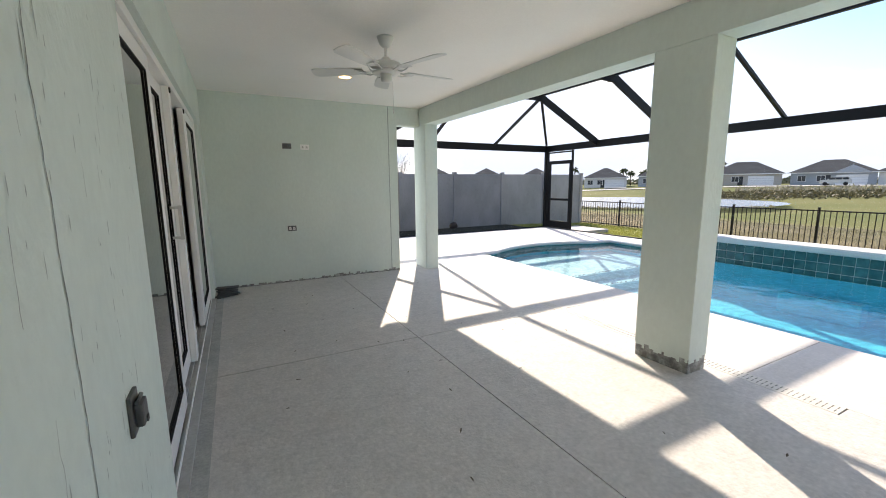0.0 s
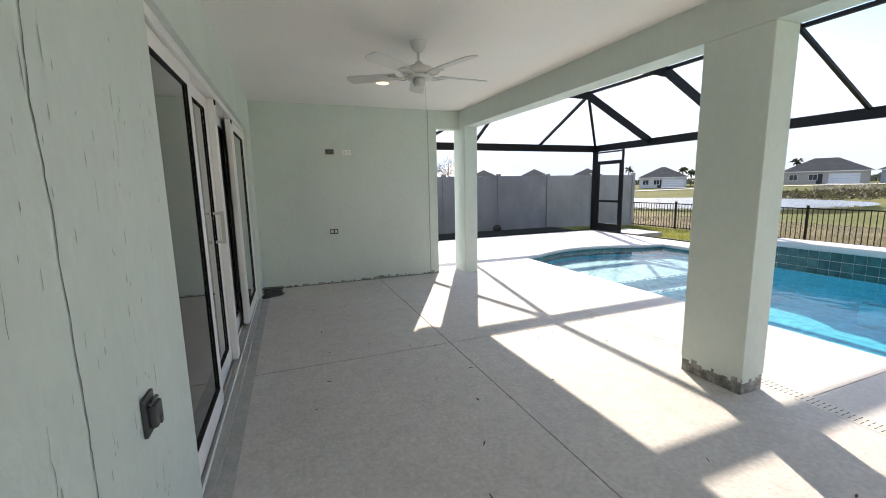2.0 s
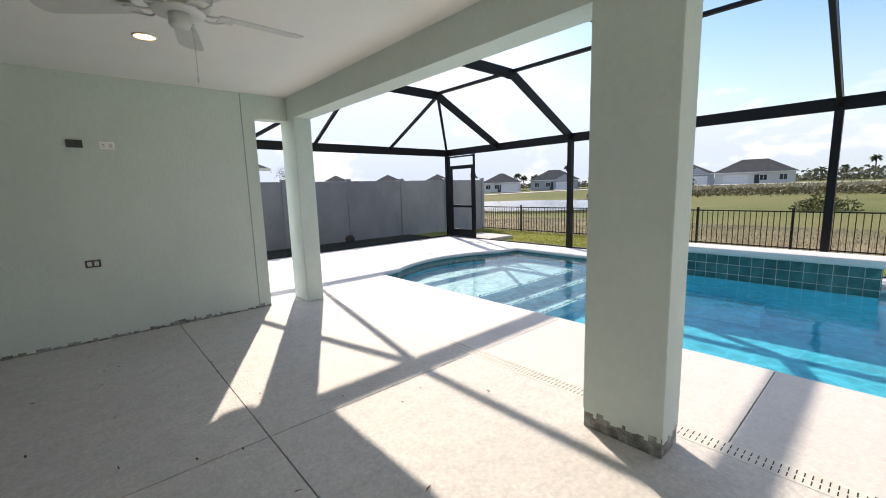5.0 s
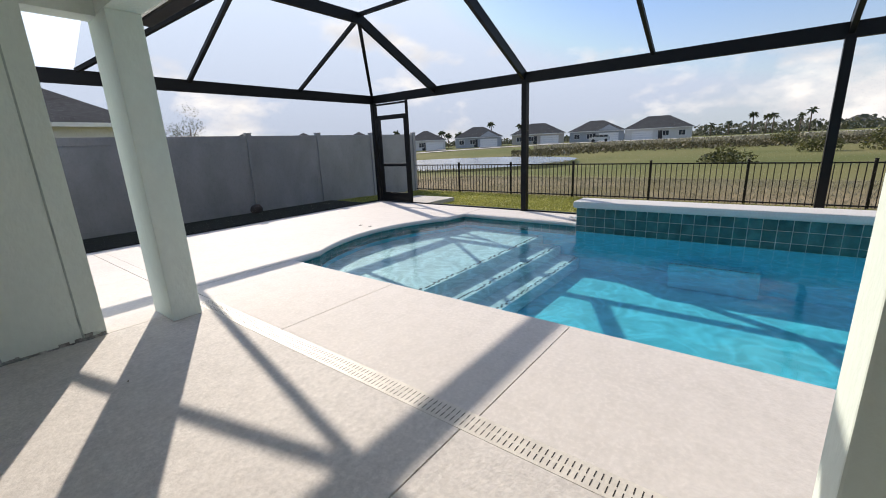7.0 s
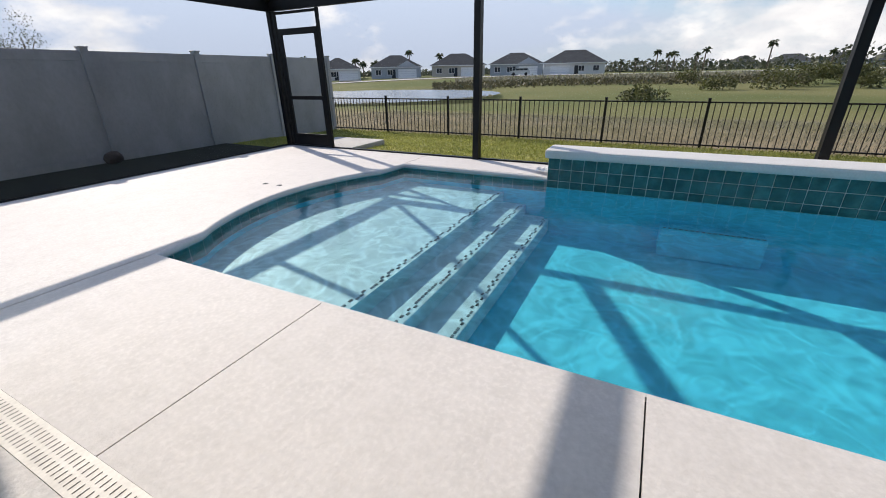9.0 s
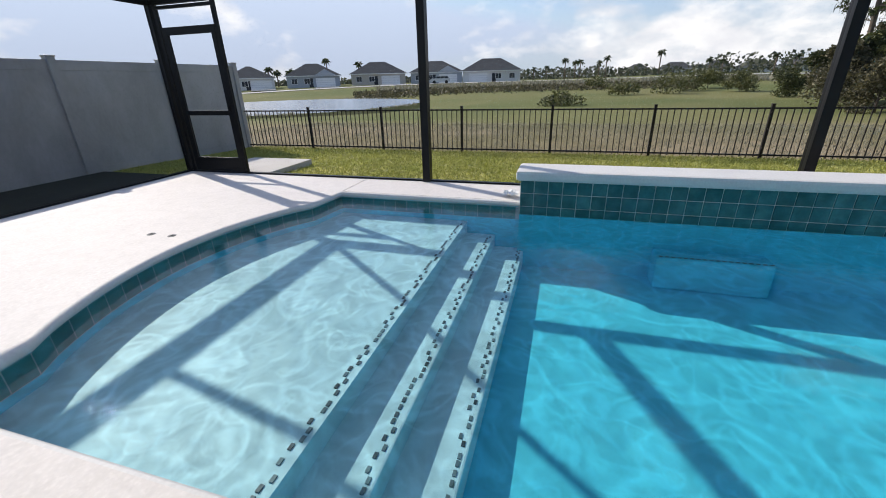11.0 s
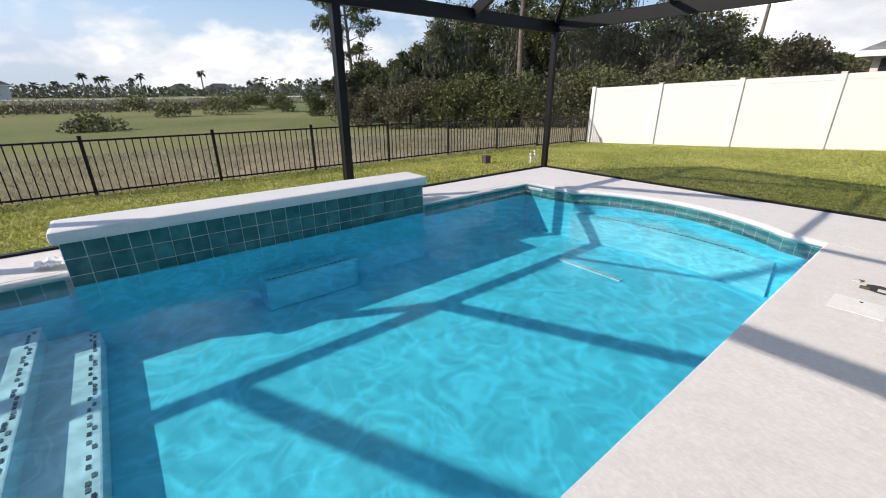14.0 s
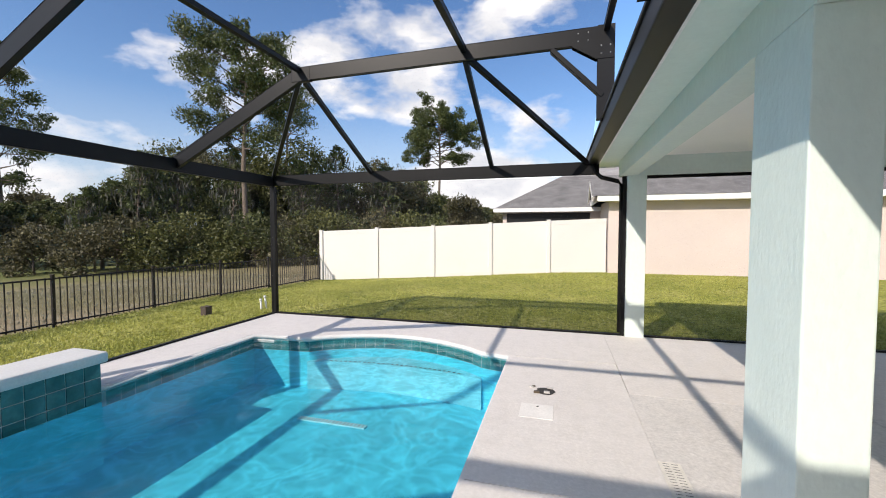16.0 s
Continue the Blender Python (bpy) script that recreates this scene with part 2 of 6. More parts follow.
def leaf_mat(name, dark, light):
    """Foliage: colour varies leaf by leaf and in drifts, with a little light passing through."""
    m = bpy.data.materials.new(name)
    m.use_nodes = True
    n, l = m.node_tree.nodes, m.node_tree.links
    p = n["Principled BSDF"]
    p.inputs["Roughness"].default_value = 0.6
    geo = n.new("ShaderNodeNewGeometry")
    noi = n.new("ShaderNodeTexNoise")
    noi.inputs["Scale"].default_value = 0.5
    noi.inputs["Detail"].default_value = 4
    l.new(geo.outputs["Position"], noi.inputs["Vector"])
    mix = n.new("ShaderNodeMix")
    mix.data_type = "RGBA"
    mix.inputs["A"].default_value, mix.inputs["B"].default_value = (*dark, 1), (*light, 1)
    av = n.new("ShaderNodeMath")
    av.operation = "MULTIPLY_ADD"
    av.inputs[1].default_value = 0.55
    l.new(geo.outputs["Random Per Island"], av.inputs[0])
    mr = n.new("ShaderNodeMapRange")
    mr.inputs["From Min"].default_value, mr.inputs["From Max"].default_value = 0.3, 0.7
    mr.inputs["To Max"].default_value = 0.45
    l.new(noi.outputs["Fac"], mr.inputs["Value"])
    l.new(mr.outputs["Result"], av.inputs[2])
    l.new(av.outputs[0], mix.inputs["Factor"])
    l.new(mix.outputs["Result"], p.inputs["Base Color"])
    tr = n.new("ShaderNodeBsdfTranslucent")
    l.new(mix.outputs["Result"], tr.inputs["Color"])
    ms = n.new("ShaderNodeMixShader")
    ms.inputs[0].default_value = 0.3
    l.new(p.outputs[0], ms.inputs[1])
    l.new(tr.outputs[0], ms.inputs[2])
    l.new(ms.outputs[0], n["Material Output"].inputs[0])
    return m


M_LEAF_OAK = leaf_mat("oak_foliage", (0.010, 0.015, 0.006), (0.16, 0.18, 0.055))
M_LEAF_LIGHT = leaf_mat("willow_foliage", (0.018, 0.026, 0.008), (0.20, 0.205, 0.06))
M_LEAF_OLIVE = leaf_mat("olive_brown_foliage", (0.014, 0.016, 0.008), (0.19, 0.17, 0.08))
M_LEAF_PINE = leaf_mat("pine_needles", (0.02, 0.032, 0.010), (0.14, 0.17, 0.05))
M_LEAF_PALM = leaf_mat("palm_fronds", (0.04, 0.055, 0.03), (0.09, 0.11, 0.05))
# Paler, greyer leaves: distance haze is put into their colour.
M_LEAF_FAR = leaf_mat("hazed_tree_foliage", (0.06, 0.07, 0.045), (0.12, 0.13, 0.08))
M_MOSS = leaf_mat("grey_hanging_moss", (0.05, 0.052, 0.04), (0.16, 0.16, 0.125))
M_GRASS = leaf_mat("lawn_blades", (0.16, 0.20, 0.035), (0.60, 0.58, 0.16))
M_REED = leaf_mat("pale_reeds", (0.16, 0.15, 0.09), (0.42, 0.40, 0.30))


def ground_mat():
    """Lawn near the house, patchy tan field past the fence, greener banks far off."""
    m = bpy.data.materials.new("grass_ground")
    m.use_nodes = True
    n, l = m.node_tree.nodes, m.node_tree.links
    p = n["Principled BSDF"]
    p.inputs["Roughness"].default_value = 0.95
    p.inputs["Specular IOR Level"].default_value = 0.1
    geo = n.new("ShaderNodeNewGeometry")

    def noi(scale, detail=6):
        t = n.new("ShaderNodeTexNoise")
        t.inputs["Scale"].default_value, t.inputs["Detail"].default_value = scale, detail
        l.new(geo.outputs["Position"], t.inputs["Vector"])
        return t.outputs["Fac"]

    def rng(src, a, b, lo=0.0, hi=1.0):
        r = n.new("ShaderNodeMapRange")
        r.inputs["From Min"].default_value, r.inputs["From Max"].default_value = a, b
        r.inputs["To Min"].default_value, r.inputs["To Max"].default_value = lo, hi
        l.new(src, r.inputs["Value"])
        return r.outputs["Result"]

    def mix(f, a, b):
        x = n.new("ShaderNodeMix")
        x.data_type = "RGBA"
        l.new(f, x.inputs["Factor"])
        for k, v in (("A", a), ("B", b)):
            if isinstance(v, tuple):
                x.inputs[k].default_value = (*v, 1)
            else:
                l.new(v, x.inputs[k])
        return x.outputs["Result"]
    sep = n.new("ShaderNodeSeparateXYZ")
    l.new(geo.outputs["Position"], sep.inputs[0])
    lawn = mix(rng(noi(0.9), 0.4, 0.65), (0.29, 0.31, 0.06), (0.48, 0.45, 0.14))
    lawn = mix(rng(noi(9), 0.42, 0.66), lawn, (0.13, 0.145, 0.035))
    field = mix(rng(noi(0.12), 0.42, 0.62), (0.21, 0.185, 0.095), (0.33, 0.265, 0.17))
    field = mix(rng(noi(1.6), 0.45, 0.7, 0, 0.6), field, (0.17, 0.145, 0.08))
    far = mix(rng(noi(0.05), 0.4, 0.62), (0.13, 0.15, 0.055), (0.19, 0.185, 0.08))
    col = mix(rng(sep.outputs["X"], 13.15, 13.35), lawn, field)
    col = mix(rng(sep.outputs["X"], 17.5, 27), col, far)
    l.new(col, p.inputs["Base Color"])
    b = n.new("ShaderNodeBump")
    b.inputs["Strength"].default_value, b.inputs["Distance"].default_value = 0.7, 0.05
    l.new(noi(26), b.inputs["Height"])
    l.new(b.outputs[0], p.inputs["Normal"])
    return m


M_GROUND = ground_mat()


def clear_mat(name, tint, gloss=1.0, ripple=0.0, caustic=0.0, rough=0.0, ior=1.45):
    """A clear sheet: lets light straight through, tinted, and mirrors by Fresnel."""
    m = bpy.data.materials.new(name)
    m.use_nodes = True
    n, l = m.node_tree.nodes, m.node_tree.links
    n.remove(n["Principled BSDF"])
    tr = n.new("ShaderNodeBsdfTransparent")
    tr.inputs[0].default_value = (*tint, 1)
    gl = n.new("ShaderNodeBsdfGlossy")
    gl.inputs["Roughness"].default_value = rough
    fr = n.new("ShaderNodeLayerWeight")
    fr.inputs["Blend"].default_value = 0.5
    f0 = ((ior - 1) / (ior + 1)) ** 2
    pw = n.new("ShaderNodeMath")
    pw.operation = "POWER"
    pw.inputs[1].default_value = 5.0
    l.new(fr.outputs["Facing"], pw.inputs[0])
    sch = n.new("ShaderNodeMath")
    sch.operation = "MULTIPLY_ADD"
    sch.inputs[1].default_value, sch.inputs[2].default_value = 1 - f0, f0
    l.new(pw.outputs[0], sch.inputs[0])
    ms = n.new("ShaderNodeMixShader")
    l.new(tr.outputs[0], ms.inputs[1])
    l.new(gl.outputs[0], ms.inputs[2])
    fac = sch.outputs[0]
    if gloss != 1.0:
        mm = n.new("ShaderNodeMath")
        mm.operation = "MULTIPLY"
        mm.inputs[1].default_value = gloss
        l.new(fac, mm.inputs[0])
        fac = mm.outputs[0]
    l.new(fac, ms.inputs[0])
    geo = n.new("ShaderNodeNewGeometry")
    if ripple:
        hs = []
        for sc, de, k in ((1.6, 2, 1.0), (7.0, 3, 0.30)):
            t = n.new("ShaderNodeTexNoise")
            t.inputs["Scale"].default_value, t.inputs["Detail"].default_value = sc, de
            t.inputs["Distortion"].default_value = 0.6
            l.new(geo.outputs["Position"], t.inputs["Vector"])
            q = n.new("ShaderNodeMath")
            q.operation = "MULTIPLY"
            q.inputs[1].default_value = k
            l.new(t.outputs["Fac"], q.inputs[0])
            hs.append(q.outputs[0])
        ad = n.new("ShaderNodeMath")
        ad.operation = "ADD"
        l.new(hs[0], ad.inputs[0])
        l.new(hs[1], ad.inputs[1])
        b = n.new("ShaderNodeBump")
        b.inputs["Strength"].default_value, b.inputs["Distance"].default_value = ripple, 0.03
        l.new(ad.outputs[0], b.inputs["Height"])
        l.new(b.outputs[0], gl.inputs["Normal"])
        l.new(b.outputs[0], fr.inputs["Normal"])
    # Bright caustic veins are painted into the tint that the sheet lets through.
    if caustic:
        vals = []
        for scl, amp in ((2.5, 1.0), (4.4, 0.7)):
            wob = n.new("ShaderNodeTexNoise")
            wob.inputs["Scale"].default_value, wob.inputs["Detail"].default_value = scl, 1.5
            wob.inputs["Distortion"].default_value = 1.4
            l.new(geo.outputs["Position"], wob.inputs["Vector"])
            sb = n.new("ShaderNodeMath")
            sb.operation = "SUBTRACT"
            sb.inputs[1].default_value = 0.5
            l.new(wob.outputs["Fac"], sb.inputs[0])
            ab = n.new("ShaderNodeMath")
            ab.operation = "ABSOLUTE"
            l.new(sb.outputs[0], ab.inputs[0])
            r = n.new("ShaderNodeMapRange")
            r.interpolation_type = "SMOOTHSTEP"
            r.inputs["From Min"].default_value, r.inputs["From Max"].default_value = 0.0, 0.12
            r.inputs["To Min"].default_value, r.inputs["To Max"].default_value = 1.0, 1 - caustic * amp
            l.new(ab.outputs[0], r.inputs["Value"])
            vals.append(r.outputs["Result"])
        r = n.new("ShaderNodeMath")
        r.operation = "MULTIPLY"
        l.new(vals[0], r.inputs[0])
        l.new(vals[1], r.inputs[1])
        sc = n.new("ShaderNodeVectorMath")
        sc.operation = "SCALE"
        sc.inputs[0].default_value = tint
        l.new(r.outputs[0], sc.inputs["Scale"])
        l.new(sc.outputs[0], tr.inputs[0])
    l.new(ms.outputs[0], n["Material Output"].inputs[0])
    return m


M_GLASS = clear_mat("tinted_door_glass", (0.105, 0.20, 0.155), 2.0)
M_WATER = clear_mat("pool_water", (0.86, 0.945, 0.955), 0.65, ripple=0.45, caustic=0.17, ior=1.33)
M_LAKE = clear_mat("lake_water", (0.30, 0.33, 0.35), 1.0, ripple=0.25, ior=1.33, rough=0.25)


def screen_mat():
    """Fine dark insect mesh: mostly open, the rest thin dark threads."""
    m = bpy.data.materials.new("insect_screen")
    m.use_nodes = True
    n, l = m.node_tree.nodes, m.node_tree.links
    p = n["Principled BSDF"]
    p.inputs["Base Color"].default_value = (0.010, 0.010, 0.010, 1)
    p.inputs["Roughness"].default_value = 0.8
    p.inputs["Specular IOR Level"].default_value = 0.05
    tr = n.new("ShaderNodeBsdfTransparent")
    ms = n.new("ShaderNodeMixShader")
    ms.inputs[0].default_value = 0.40
    l.new(tr.outputs[0], ms.inputs[1])
    l.new(p.outputs[0], ms.inputs[2])
    l.new(ms.outputs[0], n["Material Output"].inputs[0])
    return m


M_SCREEN = screen_mat()


def glow_mat(name, color, strength):
    m = bpy.data.materials.new(name)
    m.use_nodes = True
    p = m.node_tree.nodes["Principled BSDF"]
    p.inputs["Base Color"].default_value = (*color, 1)
    p.inputs["Emission Color"].default_value = (*color, 1)
    p.inputs["Emission Strength"].default_value = strength
    return m


M_LAMP = glow_mat("warm_led", (1.0, 0.72, 0.36), 2.2)


# ---- building helpers ----
def bm_box(bm, x0, x1, y0, y1, z0, z1, bevel=0.0):
    r = bmesh.ops.create_cube(bm, size=1.0)
    vs = r["verts"]
    for v in vs:
        v.co = Vector((x0 + (v.co.x + 0.5) * (x1 - x0), y0 + (v.co.y + 0.5) * (y1 - y0), z0 + (v.co.z + 0.5) * (z1 - z0)))
    if bevel:
        es = list({e for v in vs for e in v.link_edges})
        bmesh.ops.bevel(bm, geom=es, offset=bevel, segments=2, affect="EDGES", profile=0.6)
    return bm


def box(x0, x1, y0, y1, z0, z1, bevel=0.0):
    return bm_box(bmesh.new(), x0, x1, y0, y1, z0, z1, bevel)


def bm_beam(bm, a, b, w, h, up=(0, 0, 1), bevel=0.0):
    """A bar of width w and height h from a to b."""
    a, b = Vector(a), Vector(b)
    d = (b - a)
    z = Vector(up)
    s = d.cross(z).normalized()
    t = s.cross(d).normalized()
    r = bmesh.ops.create_cube(bm, size=1.0)
    for v in r["verts"]:
        c = v.co.copy()
        v.co = a + d * (c.x + 0.5) + s * (c.y * w) + t * (c.z * h)
    if bevel:
        es = list({e for v in r["verts"] for e in v.link_edges})
        bmesh.ops.bevel(bm, geom=es, offset=bevel, segments=1, affect="EDGES")
    return bm


def beam(a, b, w, h, up=(0, 0, 1), bevel=0.004):
    return bm_beam(bmesh.new(), a, b, w, h, up, bevel)


def bm_tube(bm, pts, radii, seg=10, cap=True):
    """A round tube along points with a radius at each."""
    rings = []
    pts = [Vector(p) for p in pts]
    for i, p in enumerate(pts):
        d = (pts[min(i + 1, len(pts) - 1)] - pts[max(i - 1, 0)]).normalized()
        s = d.cross(Vector((0.31, 0.17, 0.93))).normalized()
        if s.length < 0.1:
            s = d.cross(Vector((1, 0, 0))).normalized()
        t = d.cross(s)
        rings.append([bm.verts.new(p + (s * math.cos(2 * math.pi * k / seg) + t * math.sin(2 * math.pi * k / seg)) * radii[i]) for k in range(seg)])
    for a, b in zip(rings, rings[1:]):
        for k in range(seg):
            f = bm.faces.new((a[k], a[(k + 1) % seg], b[(k + 1) % seg], b[k]))
            f.smooth = True
    if cap:
        bm.faces.new(rings[0])
        bm.faces.new(rings[-1])
    return bm


def tube(pts, radii, seg=10):
    return bm_tube(bmesh.new(), pts, radii, seg)


def lathe(profile, seg=24, at=(0, 0, 0), capped=True):
    """A turned body from (radius, height) pairs."""
    bm = bmesh.new()
    rings = [[bm.verts.new((at[0] + r * math.cos(2 * math.pi * k / seg), at[1] + r * math.sin(2 * math.pi * k / seg), at[2] + z)) for k in range(seg)] for r, z in profile]
    for a, b in zip(rings, rings[1:]):
        for k in range(seg):
            f = bm.faces.new((a[k], a[(k + 1) % seg], b[(k + 1) % seg], b[k]))
            f.smooth = True
    if capped:
        bm.faces.new(rings[0])
        bm.faces.new(rings[-1])
    return bm


def extrude_poly(poly, z0, z1, smooth=False):
    bm = bmesh.new()
    lo = [bm.verts.new((x, y, z0)) for x, y in poly]
    hi = [bm.verts.new((x, y, z1)) for x, y in poly]
    n = len(poly)
    bm.faces.new(lo)
    bm.faces.new(hi)
    for i in range(n):
        bm.faces.new((lo[i], lo[(i + 1) % n], hi[(i + 1) % n], hi[i]))
    bmesh.ops.recalc_face_normals(bm, faces=bm.faces)
    return bm


def sheet(pts):
    bm = bmesh.new()
    f = bm.faces.new([bm.verts.new(p) for p in pts])
    f.normal_update()
    if f.normal.z < 0:
        f.normal_flip()
    return bm


def mesh_of(name, bm, material, recalc=True):
    if recalc:
        bmesh.ops.recalc_face_normals(bm, faces=bm.faces)
    me = bpy.data.meshes.new(name)
    bm.to_mesh(me)
    bm.free()
    me.materials.append(material)
    return me


def part(name, bm, material, parent=None, label="", recalc=True):
    """Links a bmesh as one mesh object under a thing or under a part."""
    ob = new(name, mesh_of(name, bm, material, recalc))
    if parent is not None:
        ob.parent = parent
        ob.matrix_parent_inverse = parent.matrix_basis.inverted()
    if label:
        ob["label"] = label
    return ob


def piece(name, me, parent, m):
    """A further object on a mesh already made."""
    ob = new(name, me)
    ob.parent = parent
    ob.matrix_basis = parent.matrix_basis.inverted() @ m
    return ob


def thing(name, at, label, category, group="", kind=""):
    e = new(name)
    e.empty_display_size = 0.1
    e.matrix_basis = Matrix.Translation(at)
    return tagged(e, label, category, group, kind)


def setting(name, bm, material, label, category, kind="structure", recalc=True):
    return tagged(part(name, bm, material, None, "", recalc), label, category, "", kind)


# ---- plan ----
WX = -0.37          # house wall with the sliding door
EY = 6.275          # end wall of the covered porch
CEIL = 2.705
BX0, BX1 = 2.87, 3.10   # beam and columns
HEAD = 2.43
CX, CN, CS = 9.31, 10.24, -2.86    # cage lines
EAVE0, EAVE1 = 2.455, 2.645
HIPX, HIPN, HIPS, RZ = 7.22, 8.2, -0.8, 3.60
PX0, PX1 = 4.565, 8.53     # pool
WATER = -0.085
DOOR0, DOOR1, DOORH = 1.78, 5.68, 2.24


def smoothstep(a, b, x):
    t = np.clip((x - a) / (b - a), 0, 1)
    return t * t * (3 - 2 * t)


def ground_z(x, y):
    """Height of the land: lawn, a fall to the lake, a rise to the street with the far houses."""
    x, y = np.asarray(x, float), np.asarray(y, float)
    z = -0.13 - 0.10 * smoothstep(9.6, 13.2, x) - 0.12 * smoothstep(-4.0, -11.0, y)
    z = z - 0.85 * smoothstep(14, 36, x) + 1.65 * smoothstep(60, 112, x)
    z = z + 0.55 * smoothstep(16, 40, x) * smoothstep(10, -30, y)
    z = z + 0.26 * smoothstep(10.5, 2.5, x) * smoothstep(-6.5, -12, y)
    u = (x - 47.6) * 0.82 + (y - 41.2) * 0.57
    v = (x - 47.6) * 0.57 - (y - 41.2) * 0.82
    lake = np.exp(-((u / 17.5) ** 4 + (v / 23.5) ** 4))
    z = z - 0.9 * lake
    inner = (x > -9.5) & (x < 9.36) & (y > -2.9) & (y < 10.28)
    return np.where(inner, -2.2, z)


# ---- ground ----
def build_ground():
    xs = np.unique(np.concatenate([np.array([-600, -250, -120, -60, -35, -22, -15, -10.5, -9.6, -9.4]), np.linspace(-8, 9.30, 9), np.array([9.40]), np.linspace(9.7, 14, 14),
                                   np.linspace(15, 40, 26), np.linspace(42, 125, 36), np.array([150, 200, 300, 600, 1500, 4000])]))
    ys = np.unique(np.concatenate([np.array([-4000, -1500, -600, -300, -150, -90, -60]), np.linspace(-45, -14, 16), np.linspace(-13, -2.95, 14), np.array([-2.85]),
                                   np.linspace(0, 10.2, 6), np.array([10.32]), np.linspace(11, 30, 16), np.linspace(33, 120, 28), np.array([150, 220, 400, 900, 2000, 4000])]))
    gx, gy = np.meshgrid(xs, ys, indexing="ij")
    gz = ground_z(gx, gy)
    ny = len(ys)
    verts = np.stack([gx.ravel(), gy.ravel(), gz.ravel()], 1)
    faces = [(i * ny + j, (i + 1) * ny + j, (i + 1) * ny + j + 1, i * ny + j + 1) for i in range(len(xs) - 1) for j in range(ny - 1)]
    me = bpy.data.meshes.new("ground")
    me.from_pydata(verts.tolist(), [], faces)
    me.materials.append(M_GROUND)
    for p in me.polygons:
        p.use_smooth = True
    ob = new("ground", me)
    tagged(ob, "mown lawn running out to a patchy field and grassy banks", "ground", "", "structure")


build_ground()
LAKE = (47.6, 41.2)
lake_poly = []
for a in np.linspace(0, 2 * math.pi, 56, endpoint=False):
    u, v = 17.0 * math.cos(a) * (1 + 0.08 * math.sin(3 * a)), 21.5 * math.sin(a)
    lake_poly.append((LAKE[0] + 0.82 * u + 0.57 * v, LAKE[1] + 0.57 * u - 0.82 * v))
setting("lake", sheet([(x, y, -1.12) for x, y in lake_poly]), M_LAKE, "pale grey lake reflecting the sky below the grassy banks", "water", recalc=False)


# ---- pool outline ----
def arc_end(y0, sign, bulge, xa, xb, n=18):
    """Roman end: two shoulders and a bow between them, from x = PX0 to PX1."""
    pts = [(PX0, y0)]
    for i in range(n + 1):
        u = i / n
        x = xa + (xb - xa) * u
        s = math.sin(math.pi * u)
        pts.append((x, y0 + sign * (0.10 + bulge * s ** 0.8)))
    pts.append((PX1, y0 + sign * 0.02))
    return pts


NORTH = arc_end(6.92, 1, 0.44, 5.05, 7.95)
SOUTH = arc_end(-1.36, -1, 0.50, 4.95, 7.60)
POOL = NORTH + SOUTH[::-1]


def offset_poly(poly, d):
    out = []
    n = len(poly)
    for i in range(n):
        a, b, c = Vector(poly[i - 1]), Vector(poly[i]), Vector(poly[(i + 1) % n])
        n1 = Vector((-(b - a).y, (b - a).x)).normalized()
        n2 = Vector((-(c - b).y, (c - b).x)).normalized()
        m = (n1 + n2)
        m = m / max(0.3, m.dot(n1))
        out.append((b.x + m.x * d, b.y + m.y * d))
    return out


def area2(poly):
    return sum(poly[i - 1][0] * poly[i][1] - poly[i][0] * poly[i - 1][1] for i in range(len(poly)))


OUT = 1 if area2(POOL) < 0 else -1
RIM = offset_poly(POOL, 0.30 * OUT)     # outside of the coping


# ---- deck: slabs parted by sealed joints ----
deck = thing("deck", (6, 3, 0), "pale textured concrete pool deck with sealed joints", "pavement", kind="structure")
J = 0.004


def slab(poly, surface=M_DECK):
    bm = extrude_poly(poly, -0.12, 0.0)
    return part("slab", bm, surface, deck)


def rect(x0, x1, y0, y1):
    return [(x0 + J, y0 + J), (x1 - J, y0 + J), (x1 - J, y1 - J), (x0 + J, y1 - J)]


DR0, DR1 = 3.165, 3.30
XL, XW = 1.41, WX - 0.13
for x0, x1, y0, y1 in ((XW, XL, CS - 0.03, -0.45), (XL, DR1, CS - 0.03, -0.45), (XW, XL, -0.45, 3.245), (XW, XL, 3.245, EY), (XL, DR0, 3.245, EY),
                       (XW - 3, DR0, EY, CN + 0.03)):
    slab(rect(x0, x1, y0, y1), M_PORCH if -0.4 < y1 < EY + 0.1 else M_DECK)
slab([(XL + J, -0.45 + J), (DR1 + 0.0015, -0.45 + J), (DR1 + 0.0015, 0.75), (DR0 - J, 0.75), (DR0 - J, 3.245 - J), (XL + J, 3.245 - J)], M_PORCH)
slab(rect(DR0, DR1, EY + 0.1, CN + 0.03))
for y0, y1 in ((-1.36, 1.33), (1.33, 3.22), (3.22, 5.10), (5.10, 6.92)):
    slab(rect(DR1, PX0 + 0.003, y0, y1))
slab(rect(PX1 + 0.012, CX + 0.04, -1.36, 6.92))
slab([(DR1, 6.93), (PX0, 6.93)] + [(x, y + 0.004) for x, y in NORTH[1:]] + [(PX1 + 0.012, 6.93), (CX + 0.04, 6.93), (CX + 0.04, CN + 0.03), (DR1, CN + 0.03)])
slab([(DR1, -1.37), (DR1, CS - 0.03), (CX + 0.04, CS - 0.03), (CX + 0.04, -1.37), (PX1 + 0.012, -1.37)] + [(x, y - 0.004) for x, y in SOUTH[::-1][1:-1]] + [(PX0, -1.37)])
part("joint_bed", box(XW - 3, PX0 - 0.02, CS, CN, -0.20, -0.020), M_JOINT, deck, "dark joint sealant")
part("bed", extrude_poly([(PX1 + 0.05, -2.8), (CX, -2.8), (CX, 10.2), (PX1 + 0.05, 10.2)], -0.2, -0.0125), M_JOINT, deck)


